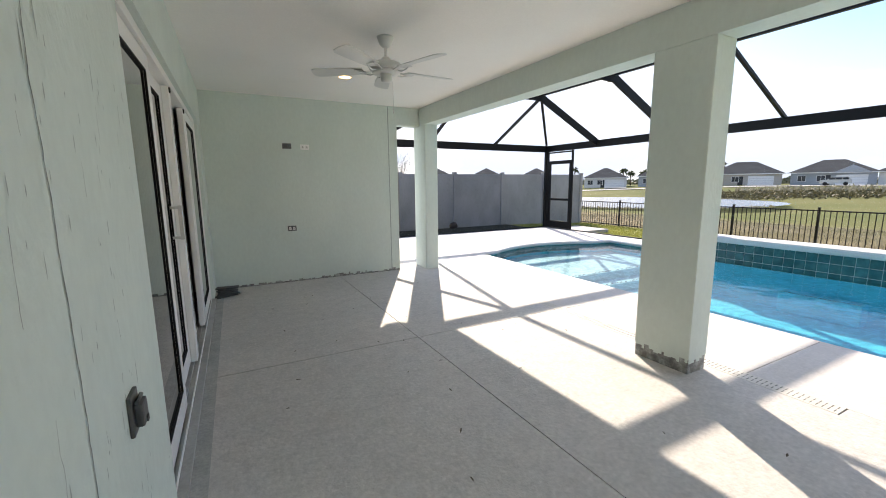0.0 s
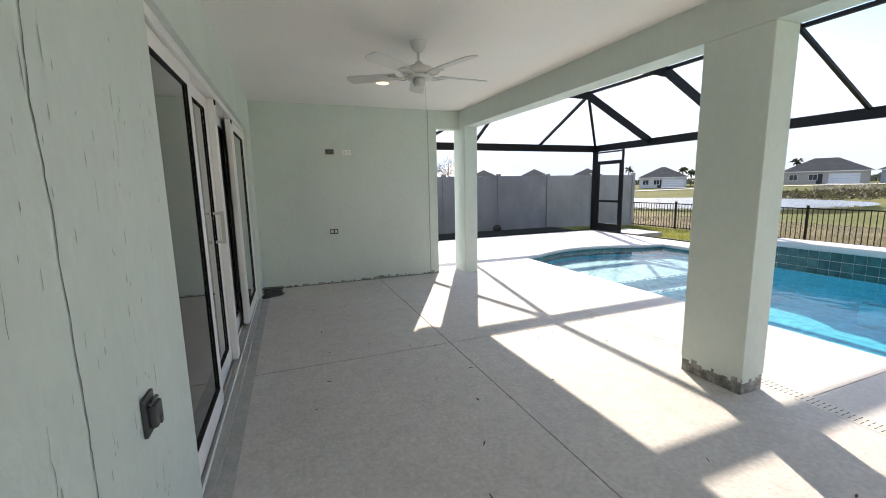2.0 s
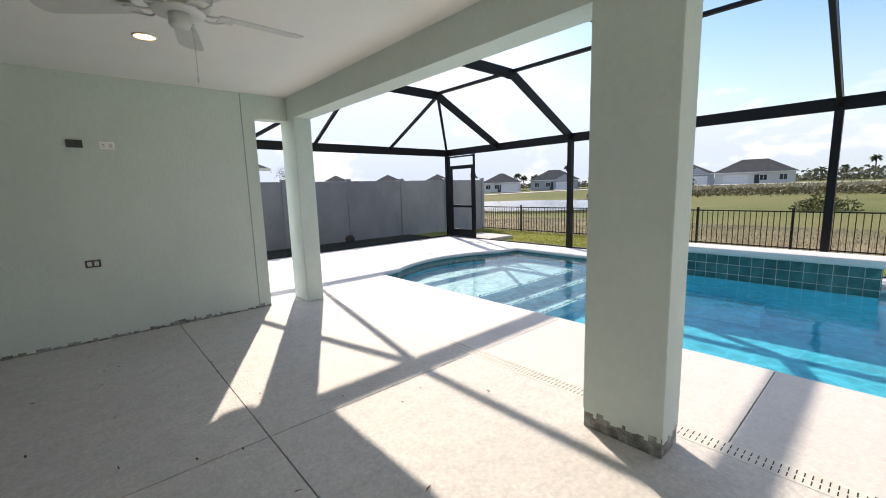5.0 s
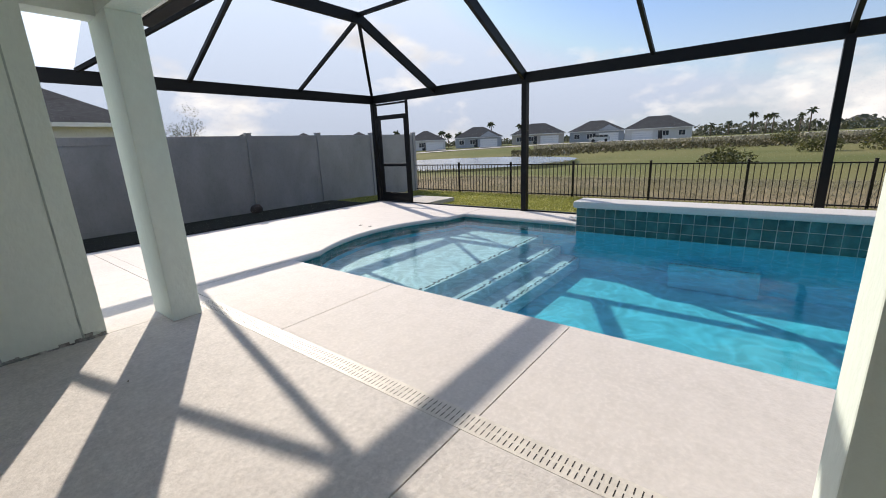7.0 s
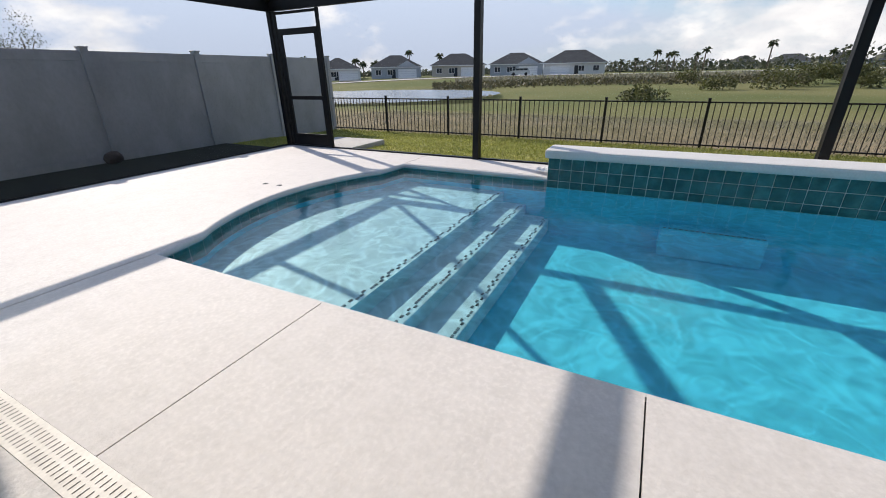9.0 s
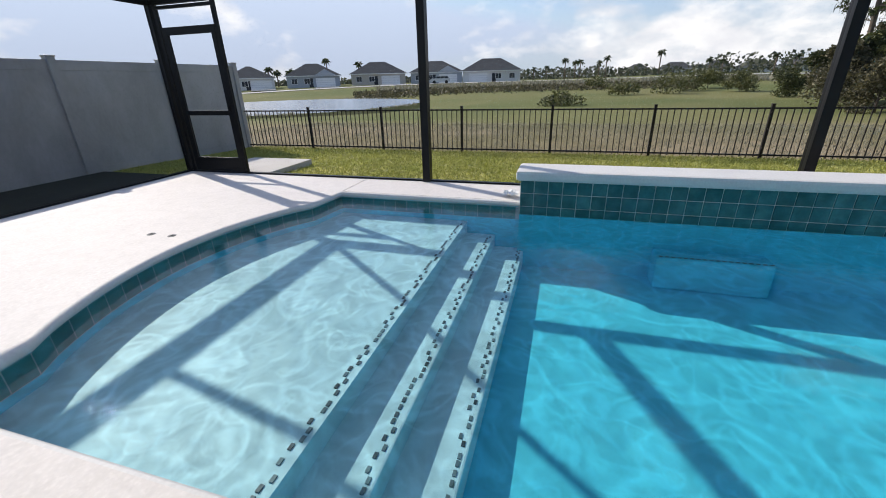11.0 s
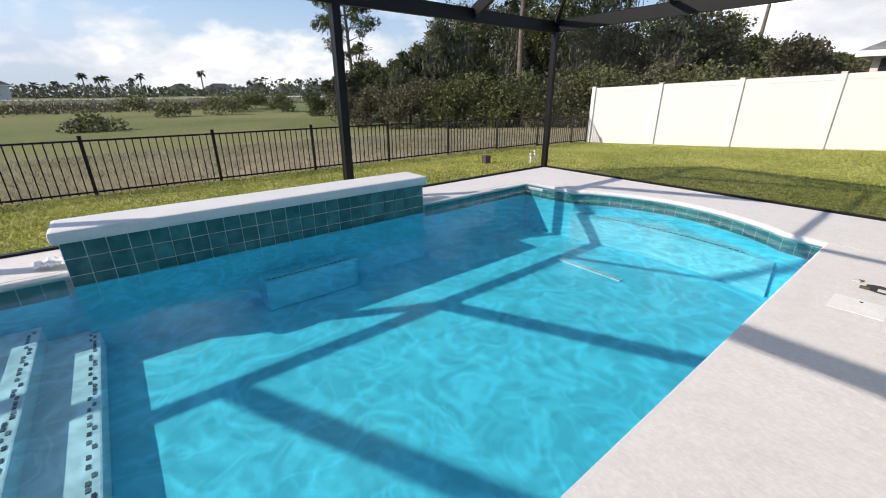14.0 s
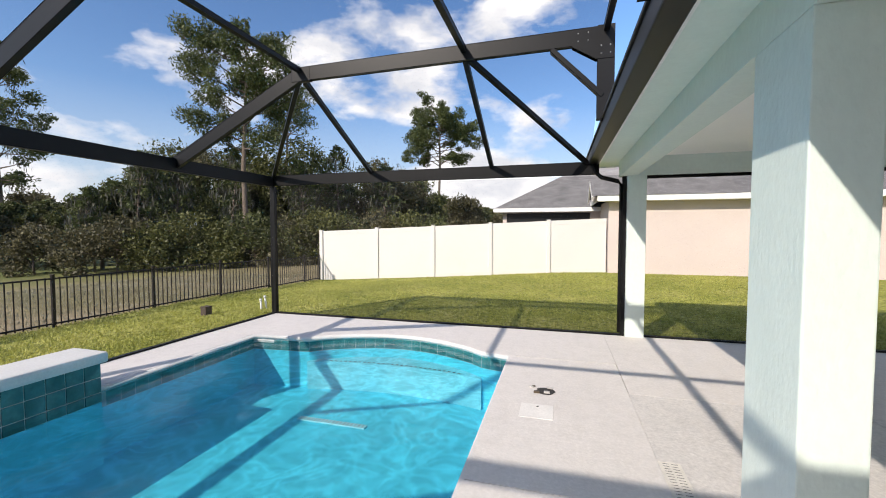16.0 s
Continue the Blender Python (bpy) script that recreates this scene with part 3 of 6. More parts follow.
def coping(poly, z0, z1, over, name, parent, closed=True):
    """Rounded nose along the pool's edge."""
    prof = [(0.0, z1 - 0.012), (over * 0.45, z1 - 0.008), (over * 0.85, z1 - 0.022), (over, z1 - 0.042), (over * 0.9, z0 + 0.012), (over * 0.45, z0), (0.0, z0)]
    bm = bmesh.new()
    rings = []
    for d, z in prof:
        ring = offset_poly(poly, -(d - 0.012) * OUT)
        rings.append([bm.verts.new((x, y, z + 0.010)) for x, y in ring])
    n = len(poly)
    for a, b in zip(rings, rings[1:]):
        for i in range(n):
            f = bm.faces.new((a[i], a[(i + 1) % n], b[(i + 1) % n], b[i]))
            f.smooth = True
    return part(name, bm, M_COPING, parent, "pale rounded coping along the pool rim")


coping(POOL, -0.075, 0.0, 0.045, "coping", deck)

# ---- pool ----
pool = thing("pool", (6.5, 3, -0.14), "swimming pool with roman ends, clear blue water and a shallow sun shelf", "pool", kind="structure")
SHELF_Y, FLOOR_Z = 5.22, -0.78
SHELF_Z = -0.29
# walls of the shell
bm = bmesh.new()
n = len(POOL)
for i in range(n):
    a, b = POOL[i], POOL[(i + 1) % n]
    bm.faces.new([bm.verts.new(p) for p in ((*a, -0.06), (*b, -0.06), (*b, FLOOR_Z), (*a, FLOOR_Z))])
part("shell_wall", bm, M_PLASTER, pool)
part("pool_floor", sheet([(x, y, FLOOR_Z) for x, y in POOL]), M_PLASTER, pool)
shelf_poly = [(PX0 + 0.002, SHELF_Y)] + [(x + (0.002 if x < 6 else -0.002), y - 0.002) for x, y in NORTH] + [(PX1 - 0.002, SHELF_Y)]
part("sun_shelf", extrude_poly(shelf_poly, FLOOR_Z + 0.002, SHELF_Z), M_SHELF, pool, "pale shallow sun shelf")
STEPS = ((4.87, SHELF_Y, -0.44), (4.51, 4.87, -0.59))
for y0, y1, z in STEPS:
    part("step", box(PX0 + 0.002, PX1 - 0.002, y0, y1 + 0.02, FLOOR_Z + 0.002, z, 0.012), M_SHELF, pool, "submerged pool step")
part("bench", box(8.17, PX1 - 0.002, 2.05, 3.12, FLOOR_Z + 0.002, -0.42, 0.03), M_PLASTER, pool, "submerged seat")
seat_in = [(x, -1.40 - 0.36 * (-1.46 - y)) for x, y in SOUTH[1:-1]]
south_seat = [(x, y + 0.004) for x, y in SOUTH[1:-1]] + seat_in[::-1]
part("south_seat", extrude_poly(south_seat, FLOOR_Z + 0.002, -0.36), M_BENCH, pool, "pale submerged seat filling the round end")
water = part("water_surface", sheet([(x, y, WATER) for x, y in POOL]), M_WATER, pool, "clear rippled water", recalc=False)
# mosaic markers on the edges of the steps
mos = mesh_of("mosaic_tile", box(-0.019, 0.019, -0.010, 0.010, 0, 0.006), M_MOSAIC)
rng = random.Random(5)
for (y, z) in ((SHELF_Y, SHELF_Z), (4.87, -0.44), (4.51, -0.59)):
    x = PX0 + 0.08
    while x < PX1 - 0.06:
        piece("mosaic_tile", mos, pool, pose(x, y - 0.005 + 0.045 + (0.027 if rng.random() > 0.5 else 0), z))
        x += rng.choice((0.05, 0.055, 0.06, 0.085))
x = 2.09
while x < 3.09:
    piece("mosaic_tile", mos, pool, pose(8.20, x, -0.42, 0, 0, 90))
    x += 0.058
for (xa, ya), (xb, yb) in zip(seat_in[2:-3], seat_in[3:-2]):
    for u in (0.25, 0.75):
        piece("mosaic_tile", mos, pool, pose(xa + (xb - xa) * u, ya + (yb - ya) * u - 0.05, -0.36))
# glazed band at the waterline
TS = 0.154
tile_me = mesh_of("tile", box(-TS / 2 + 0.003, TS / 2 - 0.003, -0.004, 0.006, -TS / 2 + 0.003, TS / 2 - 0.003, 0.002), M_BAND)
line = [Vector(p) for p in POOL]
tiles_at = []
for i in range(n):
    a, b = line[i], line[(i + 1) % n]
    d = (b - a)
    L = d.length
    k = max(1, round(L / TS))
    for j in range(k):
        c = a + d * ((j + 0.5) / k)
        tiles_at.append((c, math.degrees(math.atan2(d.y, d.x)), L / k / TS))
grout_in = offset_poly(POOL, -0.003 * OUT)
bm = bmesh.new()
for i in range(n):
    a, b = grout_in[i], grout_in[(i + 1) % n]
    bm.faces.new([bm.verts.new(p) for p in ((*a, -0.07), (*b, -0.07), (*b, -0.228), (*a, -0.228))])
part("grout", bm, M_GROUT_WET, pool)
for c, ang, s in tiles_at:
    if c.x > 8.4 and 0.85 < c.y < 4.6:
        continue
    piece("tile", tile_me, pool, pose(c.x, c.y, -0.149, 0, 0, ang) @ Matrix.Diagonal((s, 1, 1, 1)))

md = part("main_drain", box(6.20, 7.13, -0.585, -0.495, FLOOR_Z, FLOOR_Z + 0.018, 0.006), M_GRATE, pool, "long pale drain cover on the pool floor")
slit = mesh_of("slit", box(-0.010, 0.010, -0.034, 0.034, 0.0, 0.003), M_GROUT_WET)
for k in range(18):
    piece("slit", slit, md, pose(6.24 + 0.05 * k, -0.54, FLOOR_Z + 0.0165))

# ---- raised spillway wall ----
spill = thing("spillway_wall", (8.6, 2.73, 0), "raised pool wall faced in teal square tiles under a pale cap", "pool wall", kind="structure")
SY0, SY1, SX = 0.88, 4.58, 8.43
part("core", box(SX + 0.004, SX + 0.40, SY0, SY1, -0.13, 0.285), M_GROUT, spill)
part("footing", box(SX + 0.002, SX + 0.40, SY0, SY1, -0.9, -0.131), M_PLASTER, spill)
TW = (SY1 - SY0) / 24
sp_me = mesh_of("tile", box(-0.008, 0.004, -TW / 2 + 0.0045, TW / 2 - 0.0045, -TW / 2 + 0.0045, TW / 2 - 0.0045, 0.002), M_TILE)
cut_me = mesh_of("cut_tile", box(-0.008, 0.004, -TW / 2 + 0.0045, TW / 2 - 0.0045, -0.045, 0.045, 0.002), M_TILE)
for c in range(24):
    for r in range(2):
        piece("tile", sp_me, spill, pose(SX + 0.002, SY0 + (c + 0.5) * TW, 0.278 - (r + 0.5) * TW))
    piece("cut_tile", cut_me, spill, pose(SX + 0.002, SY0 + (c + 0.5) * TW, 0.278 - 2 * TW - 0.0495))
for k in range(2):
    for r in range(2):
        piece("tile", sp_me, spill, pose(SX + 0.085 + k * TW, SY0 + 0.001, 0.278 - (r + 0.5) * TW, 0, 0, 90))
bm = box(SX - 0.055, SX + 0.44, SY0 - 0.05, SY1 + 0.05, 0.27, 0.385, 0.035)
part("cap", bm, M_COPING, spill, "pale textured cap with rounded edges")

# ---- channel drain ----
drain = thing("channel_drain", (3.23, 2, 0), "cream slotted channel drain set in the deck", "drain")
part("grate", box(DR0 - 0.0025, DR1 + 0.0025, 0.76, EY + 0.1, -0.03, 0.0015, 0.001), mat("cream_plastic", (0.66, 0.62, 0.55), 0.5, bump=0.05), drain)
bm = bmesh.new()
vs, fs = [], []
y = 0.78
while y < EY + 0.08:
    for xa in (DR0 + 0.018, DR0 + 0.074):
        k = len(vs)
        vs += [(xa, y, 0.0022), (xa + 0.040, y, 0.0022), (xa + 0.040, y + 0.0055, 0.0022), (xa, y + 0.0055, 0.0022)]
        fs.append((k, k + 1, k + 2, k + 3))
    y += 0.031
bm.free()
me = bpy.data.meshes.new("slot")
me.from_pydata(vs, [], fs)
me.materials.append(M_JOINT)
slots = new("slot", me)
slots.parent = drain
slots.matrix_parent_inverse = drain.matrix_basis.inverted()
slots["kind"] = "stuff"

# ---- porch shell ----
wall_w = thing("wall_west", (WX, 2, 0), "pale sage painted stucco house wall, cracked and streaked", "wall", kind="structure")
T = 0.20
part("wall_panel", box(WX - T, WX, CS, DOOR0, 0, CEIL), M_WALL, wall_w)
part("wall_panel", box(WX - T, WX, DOOR1, EY, 0, CEIL), M_WALL, wall_w)
part("wall_panel", box(WX - T, WX, DOOR0, DOOR1, DOORH, CEIL), M_WALL, wall_w)
wall_n = thing("wall_north", (1, EY, 0), "pale sage stucco end wall with a narrow opening and a ragged unpainted foot", "wall", kind="structure")
part("wall_panel", box(WX - T, 2.46, EY, EY + T, 0, CEIL), M_WALL, wall_n)
part("header", box(2.46, BX0 + 0.002, EY, EY + T, 2.415, CEIL), M_WALL, wall_n)
wall_s = thing("wall_south", (1, CS, 0), "sage stucco header over the screened porch end", "wall", kind="structure")
part("header", box(WX, BX0, CS - 0.1, CS + 0.1, HEAD, CEIL), M_WALL, wall_s)
bm_ = thing("beam", (3, 2, HEAD), "sage painted stucco porch beam", "beam", kind="structure")
part("beam_body", box(BX0, BX1, CS - 0.1, EY + T, HEAD, CEIL), M_WALL, bm_)
setting("ceiling", box(WX - T, BX1 + 0.01, CS - 0.1, EY + T, CEIL, CEIL + 0.12), M_CEIL, "smooth off-white porch ceiling", "ceiling")


def column(x0, x1, y0, y1, label, raw=0.0):
    c = thing("column", ((x0 + x1) / 2, (y0 + y1) / 2, 0), label, "column", "porch columns", "structure")
    part("shaft", box(x0, x1, y0, y1, raw, HEAD, 0.008), M_WALL, c)
    if raw:
        # ragged edge of the paint above bare block
        bm = box(x0 + 0.006, x1 - 0.006, y0 + 0.006, y1 - 0.006, 0, raw + 0.002)
        part("bare_foot", bm, M_RAW, c, "bare grey concrete foot")
        rr = random.Random(3)
        bm = bmesh.new()
        y = y0 + 0.01
        while y < y1 - 0.02:
            w = rr.uniform(0.01, 0.05)
            h = rr.uniform(0.005, 0.04)
            if rr.random() > 0.35:
                bm_box(bm, x0 + 0.0005, x0 + 0.008, y, min(y + w, y1 - 0.004), raw - h, raw + 0.004)
            y += w
        x = x0 + 0.01
        while x < x1 - 0.02:
            w = rr.uniform(0.01, 0.04)
            h = rr.uniform(0.005, 0.035)
            if rr.random() > 0.35:
                bm_box(bm, x, min(x + w, x1 - 0.004), y0 + 0.0005, y0 + 0.008, raw - h, raw + 0.004)
            x += w
        part("paint_edge", bm, M_WALL, c)
    return c


column(BX0, BX1, 6.06, EY + T + 0.03, "sage stucco corner column at the narrow opening")
column(BX0, BX1, 1.53, 1.99, "square sage stucco column with a bare concrete foot", 0.115)
column(2.74, 3.0, -2.98, -2.76, "slim sage stucco corner column at the screened end")

# raw edge at the foot of the end wall
bm = bmesh.new()
rr = random.Random(11)
x = WX + 0.01
while x < 2.45:
    w = rr.uniform(0.015, 0.07)
    bm_box(bm, x, min(x + w, 2.452), EY - rr.uniform(0.003, 0.02), EY + 0.001, -0.002, rr.uniform(0.008, 0.035) + (0.02 if rr.random() > 0.85 else 0))
    x += w
part("ragged_foot", bm, M_RAW, wall_n, "broken grey plaster edge")
part("control_joint", box(2.305, 2.317, EY - 0.004, EY + 0.01, 0.02, CEIL - 0.01), mat("joint_line", (0.33, 0.40, 0.37), 0.8, bump=0), wall_n)

# cracks and drips in the near wall
def crack(y, z0, z1, w, seed, parent):
    r = random.Random(seed)
    bm = bmesh.new()
    z, prev = z1, None
    yy = y
    while z > z0:
        a = bm.verts.new((WX + 0.0015, yy - w * r.uniform(0.3, 1.0), z))
        b = bm.verts.new((WX + 0.0015, yy + w * r.uniform(0.3, 1.0), z))
        if prev:
            bm.faces.new((prev[0], prev[1], b, a))
        prev = (a, b)
        z -= r.uniform(0.012, 0.04)
        yy += r.uniform(-0.004, 0.004)
    return part("crack", bm, M_CRACK, parent)


crack(0.945, 0.1, CEIL, 0.0028, 1, wall_w)
for k, (y, z0, z1) in enumerate(((0.537, 1.33, 1.47), (1.10, 1.53, 1.64), (0.94, 1.43, 1.50), (0.60, 1.25, 1.40), (1.035, 1.08, 1.14), (0.98, 0.62, 0.7), (0.50, 1.5, 1.7), (1.25, 1.25, 1.32), (0.64, 0.95, 1.1), (0.57, 0.7, 0.95), (0.85, 0.9, 0.96), (0.68, 1.5, 1.56), (0.46, 1.0, 1.3), (0.80, 1.15, 1.2))):
    crack((y + 0.12) * 1.19 - 0.12, 1.45 + (z0 - 1.45) * 1.19, 1.45 + (z1 - 1.45) * 1.19, 0.0010, 20 + k, wall_w)

# small blisters and scuffs in the paint
rr = random.Random(31)
bm = bmesh.new()
for k in range(420):
    y, z = rr.uniform(-0.6, 1.72), rr.uniform(0.25, 2.45)
    if noise.noise(Vector((y * 2.3, z * 0.9, 4))) < -0.05:
        continue
    h, w = rr.uniform(0.004, 0.022) * (2.2 if rr.random() > 0.85 else 1), rr.uniform(0.0012, 0.0035)
    bm.faces.new([bm.verts.new((WX + 0.0012, y + a, z + b)) for a, b in ((-w, -h * 0.3), (0, -h), (w, -h * 0.2), (w * 0.5, h), (-w * 0.6, h * 0.7))])
part("scuffs", bm, mat("paint_scuff", (0.36, 0.42, 0.39), 0.9, bump=0.0), wall_w)

# ---- the house round the porch ----
house = thing("house", (-4, 2, 0), "sage house body with grey shingle roof above the porch", "house", kind="structure")
part("room_floor", box(-5.2, WX - T, CS, EY, -0.1, 0.005), mat("room_tile", (0.22, 0.21, 0.20), 0.4, bump=0.02), house)
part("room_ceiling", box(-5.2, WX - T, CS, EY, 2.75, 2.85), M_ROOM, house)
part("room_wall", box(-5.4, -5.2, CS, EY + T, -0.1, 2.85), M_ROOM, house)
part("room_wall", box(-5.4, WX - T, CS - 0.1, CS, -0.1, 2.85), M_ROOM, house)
part("room_wall", box(-5.4, WX - T, EY + 0.002, EY + T, -0.1, 2.85), M_WALL, house)
# roof: hip planes with an eave round the porch
EX, EN, ES = 3.40, 7.17, -3.35
bm = bmesh.new()
a, b, c, d = (EX, ES, 2.78), (EX, EN, 2.78), (-9, EN, 2.78), (-9, ES, 2.78)
e, f = (-1.8, 1.85, 4.9), (-5, 1.85, 4.9)
V = [bm.verts.new(p) for p in (a, b, c, d, e, f)]
for q in ((0, 1, 4), (1, 2, 5, 4), (2, 3, 5), (3, 0, 4, 5)):
    bm.faces.new([V[i] for i in q])
part("roof", bm, M_SHINGLE, house, "grey shingle hip roof")
part("soffit", box(BX1 + 0.002, EX - 0.02, ES, EN, 2.66, 2.69), M_WALL, house, "sage boarded soffit")
part("soffit", box(-9, BX1, EY + T + 0.002, EN, 2.66, 2.69), M_WALL, house)
part("soffit", box(-9, BX1, ES, CS - 0.102, 2.66, 2.69), M_WALL, house)
part("fascia", box(EX - 0.02, EX, ES, EN, 2.64, 2.80), M_TRIM, house, "white fascia board")
part("fascia", box(-9, EX - 0.02, EN - 0.02, EN, 2.64, 2.80), M_TRIM, house)
part("fascia", box(-9, EX - 0.02, ES, ES + 0.02, 2.64, 2.80), M_TRIM, house)


# ---- sliding door ----
door = thing("sliding_door", (WX - 0.08, 3.6, 0), "white four-panel sliding glass door with dark tinted panes, closed", "door", kind="structure")
FW = 0.055
fx0, fx1 = WX - 0.19, WX - 0.035
part("frame", box(fx0, fx1, DOOR0, DOOR0 + FW * 0.6, 0.03, DOORH, 0.004), M_WHITE, door)
part("frame", box(fx0, fx1, DOOR1 - FW, DOOR1, 0.03, DOORH, 0.004), M_WHITE, door)
part("frame", box(fx0, fx1, DOOR0 + FW * 0.6, DOOR1 - FW, DOORH - FW, DOORH, 0.004), M_WHITE, door)
sill = part("sill", box(fx0 - 0.02, WX + 0.02, DOOR0, DOOR1, -0.005, 0.028, 0.004), M_SILL, door, "grooved aluminium sill track")
for k in range(4):
    xx = fx0 + 0.03 + 0.042 * k
    part("rail", box(xx, xx + 0.006, DOOR0 + 0.01, DOOR1 - 0.01, 0.028, 0.046), M_WHITE if k % 2 else M_SILL, sill)


def panel(y0, y1, x, wide=0.0):
    st, rail, th = 0.085, 0.13, 0.042
    top = DOORH - FW - 0.005
    p = part("panel", box(x - th / 2, x + th / 2, y0, y0 + st, 0.046, top, 0.004), M_WHITE, door)
    part("stile", box(x - th / 2, x + th / 2, y1 - st - wide, y1, 0.046, top, 0.004), M_WHITE, p)
    part("top_rail", box(x - th / 2 + 0.001, x + th / 2 - 0.001, y0 + st, y1 - st - wide, top - 0.09, top, 0.003), M_WHITE, p)
    part("bottom_rail", box(x - th / 2 + 0.001, x + th / 2 - 0.001, y0 + st, y1 - st - wide, 0.046, 0.046 + rail, 0.003), M_WHITE, p)
    part("glass", box(x - 0.006, x + 0.006, y0 + st - 0.01, y1 - st - wide + 0.01, 0.046 + rail - 0.01, top - 0.08), M_GLASS, p, "dark tinted glass pane")
    bm = bmesh.new()
    for a, b, c, d in ((y0 + st - 0.001, y0 + st + 0.008, 0.046 + rail, top - 0.09), (y1 - st - wide - 0.008, y1 - st - wide + 0.001, 0.046 + rail, top - 0.09)):
        bm_box(bm, x + 0.007, x + th / 2 - 0.002, a, b, c, d)
    bm_box(bm, x + 0.007, x + th / 2 - 0.002, y0 + st, y1 - st - wide, top - 0.098, top - 0.089)
    bm_box(bm, x + 0.007, x + th / 2 - 0.002, y0 + st, y1 - st - wide, 0.046 + rail - 0.001, 0.046 + rail + 0.008)
    part("gasket", bm, M_TYRE, p)
    return p


panel(DOOR0 + 0.03, 2.80, WX - 0.075)
panel(2.70, 3.60, WX - 0.115, 0.06)
panel(3.54, 4.72, WX - 0.155)
panel(4.60, DOOR1 - FW, WX - 0.062)
part("interlock", box(WX - 0.093, WX - 0.045, 3.54, 3.66, 0.046, DOORH - FW - 0.005, 0.006), M_WHITE, door)
part("interlock", box(WX - 0.093, WX - 0.045, 4.51, 4.594, 0.046, DOORH - FW - 0.005, 0.006), M_WHITE, door)
for yh in (3.57, 4.53):
    part("hook", box(WX - 0.06, WX - 0.036, yh, yh + 0.05, DOORH - FW - 0.045, DOORH - FW - 0.008, 0.004), M_TYRE, door, "small black latch hook")
h = part("handle", beam((WX - 0.035, 3.36, 1.07), (WX - 0.035, 3.36, 1.31), 0.022, 0.016, (1, 0, 0), 0.004), M_CHROME, door, "satin metal pull handle")
part("handle_foot", box(WX - 0.095, WX - 0.035, 3.35, 3.37, 1.07, 1.09, 0.003), M_CHROME, h)
part("handle_foot", box(WX - 0.095, WX - 0.035, 3.35, 3.37, 1.29, 1.31, 0.003), M_CHROME, h)
strip = setting("trim", box(WX + 0.02, WX + 0.10, DOOR0 - 0.2, DOOR1 + 0.05, -0.004, 0.0025), M_PRIMER, "bare cement strip along the door sill", "trim")

# ---- fittings on the walls ----
def outlet(at, kind_, label, mat_, face):
    o = thing("outlet_box" if kind_ != "plate" else "wall_outlet", at, label, "outlet")
    x, y, z = at
    if face == "y":
        part("plate", box(x - 0.062, x + 0.062, y - 0.012, y, z - 0.038, z + 0.038, 0.004), mat_, o)
        for dx in (-0.028, 0.028):
            r = part("receptacle", box(x + dx - 0.017, x + dx + 0.017, y - 0.016, y - 0.0121, z - 0.022, z + 0.022, 0.002), M_TRIM if kind_ != "switch" else M_GREYBOX, o)
            for dz in (-0.007, 0.007):
                part("slot", box(x + dx - 0.006, x + dx + 0.006, y - 0.0175, y - 0.0161, z + dz - 0.002, z + dz + 0.002), M_JOINT, r)
    return o


outlet((0.735, EY, 2.02), "switch", "grey double switch box high on the end wall", M_GREYBOX, "y")
outlet((0.985, EY, 2.012), "plate", "white double outlet plate high on the end wall", M_PLATE, "y")
outlet((0.735, EY, 0.815), "box", "grey double outlet with white sockets on the end wall", M_GREYBOX, "y")
OY, OZ = 1.27, 0.79
wo = thing("weatherproof_outlet", (WX, OY, OZ), "grey weatherproof outlet cover on the cracked wall", "outlet")
part("back_plate", box(WX, WX + 0.012, OY - 0.045, OY + 0.045, OZ - 0.062, OZ + 0.062, 0.004), M_GREYBOX, wo)
part("cover", box(WX + 0.012, WX + 0.036, OY - 0.03, OY + 0.034, OZ - 0.04, OZ + 0.032, 0.008), M_GREYBOX, wo)
part("hinge", tube([(WX + 0.022, OY - 0.03, OZ + 0.038), (WX + 0.022, OY + 0.034, OZ + 0.038)], [0.006, 0.006], 8), M_GREYBOX, wo)
part("latch", box(WX + 0.036, WX + 0.041, OY - 0.008, OY + 0.010, OZ - 0.036, OZ - 0.018, 0.002), M_GREYBOX, wo)

# the house wall runs one degree off the porch beam
for ob in (wall_w, door, wo, strip):
    ob.matrix_basis = Matrix.Translation((WX, 4.0, 0)) @ Matrix.Rotation(radians(-1.0), 4, "Z") @ Matrix.Translation((-WX, -4.0, 0)) @ ob.matrix_basis

# ---- ceiling fan ----
fan = thing("ceiling_fan", (1.21, 3.37, CEIL), "white five-blade ceiling fan with pull chain", "ceiling fan")
FX, FY = 1.21, 3.37
HUBZ = 2.44
part("canopy", lathe([(0.0, 0), (0.072, 0), (0.070, -0.012), (0.052, -0.06), (0.030, -0.082), (0.016, -0.086)], 24, (FX, FY, CEIL)), M_FANWHITE, fan)
part("downrod", tube([(FX, FY, CEIL - 0.08), (FX, FY, HUBZ + 0.085)], [0.0125, 0.0125]), M_FANWHITE, fan)
part("motor", lathe([(0.014, 0.105), (0.03, 0.10), (0.045, 0.075), (0.11, 0.055), (0.145, 0.03), (0.15, 0.005), (0.135, -0.012), (0.06, -0.02)], 32, (FX, FY, HUBZ)), M_FANWHITE, fan)
part("trim_ring", lathe([(0.10, -0.018), (0.125, -0.022), (0.12, -0.034), (0.07, -0.038)], 32, (FX, FY, HUBZ)), M_FANWHITE, fan)
sw = part("switch_housing", lathe([(0.05, -0.036), (0.052, -0.085), (0.045, -0.10), (0.01, -0.108)], 24, (FX, FY, HUBZ)), M_FANWHITE, fan)
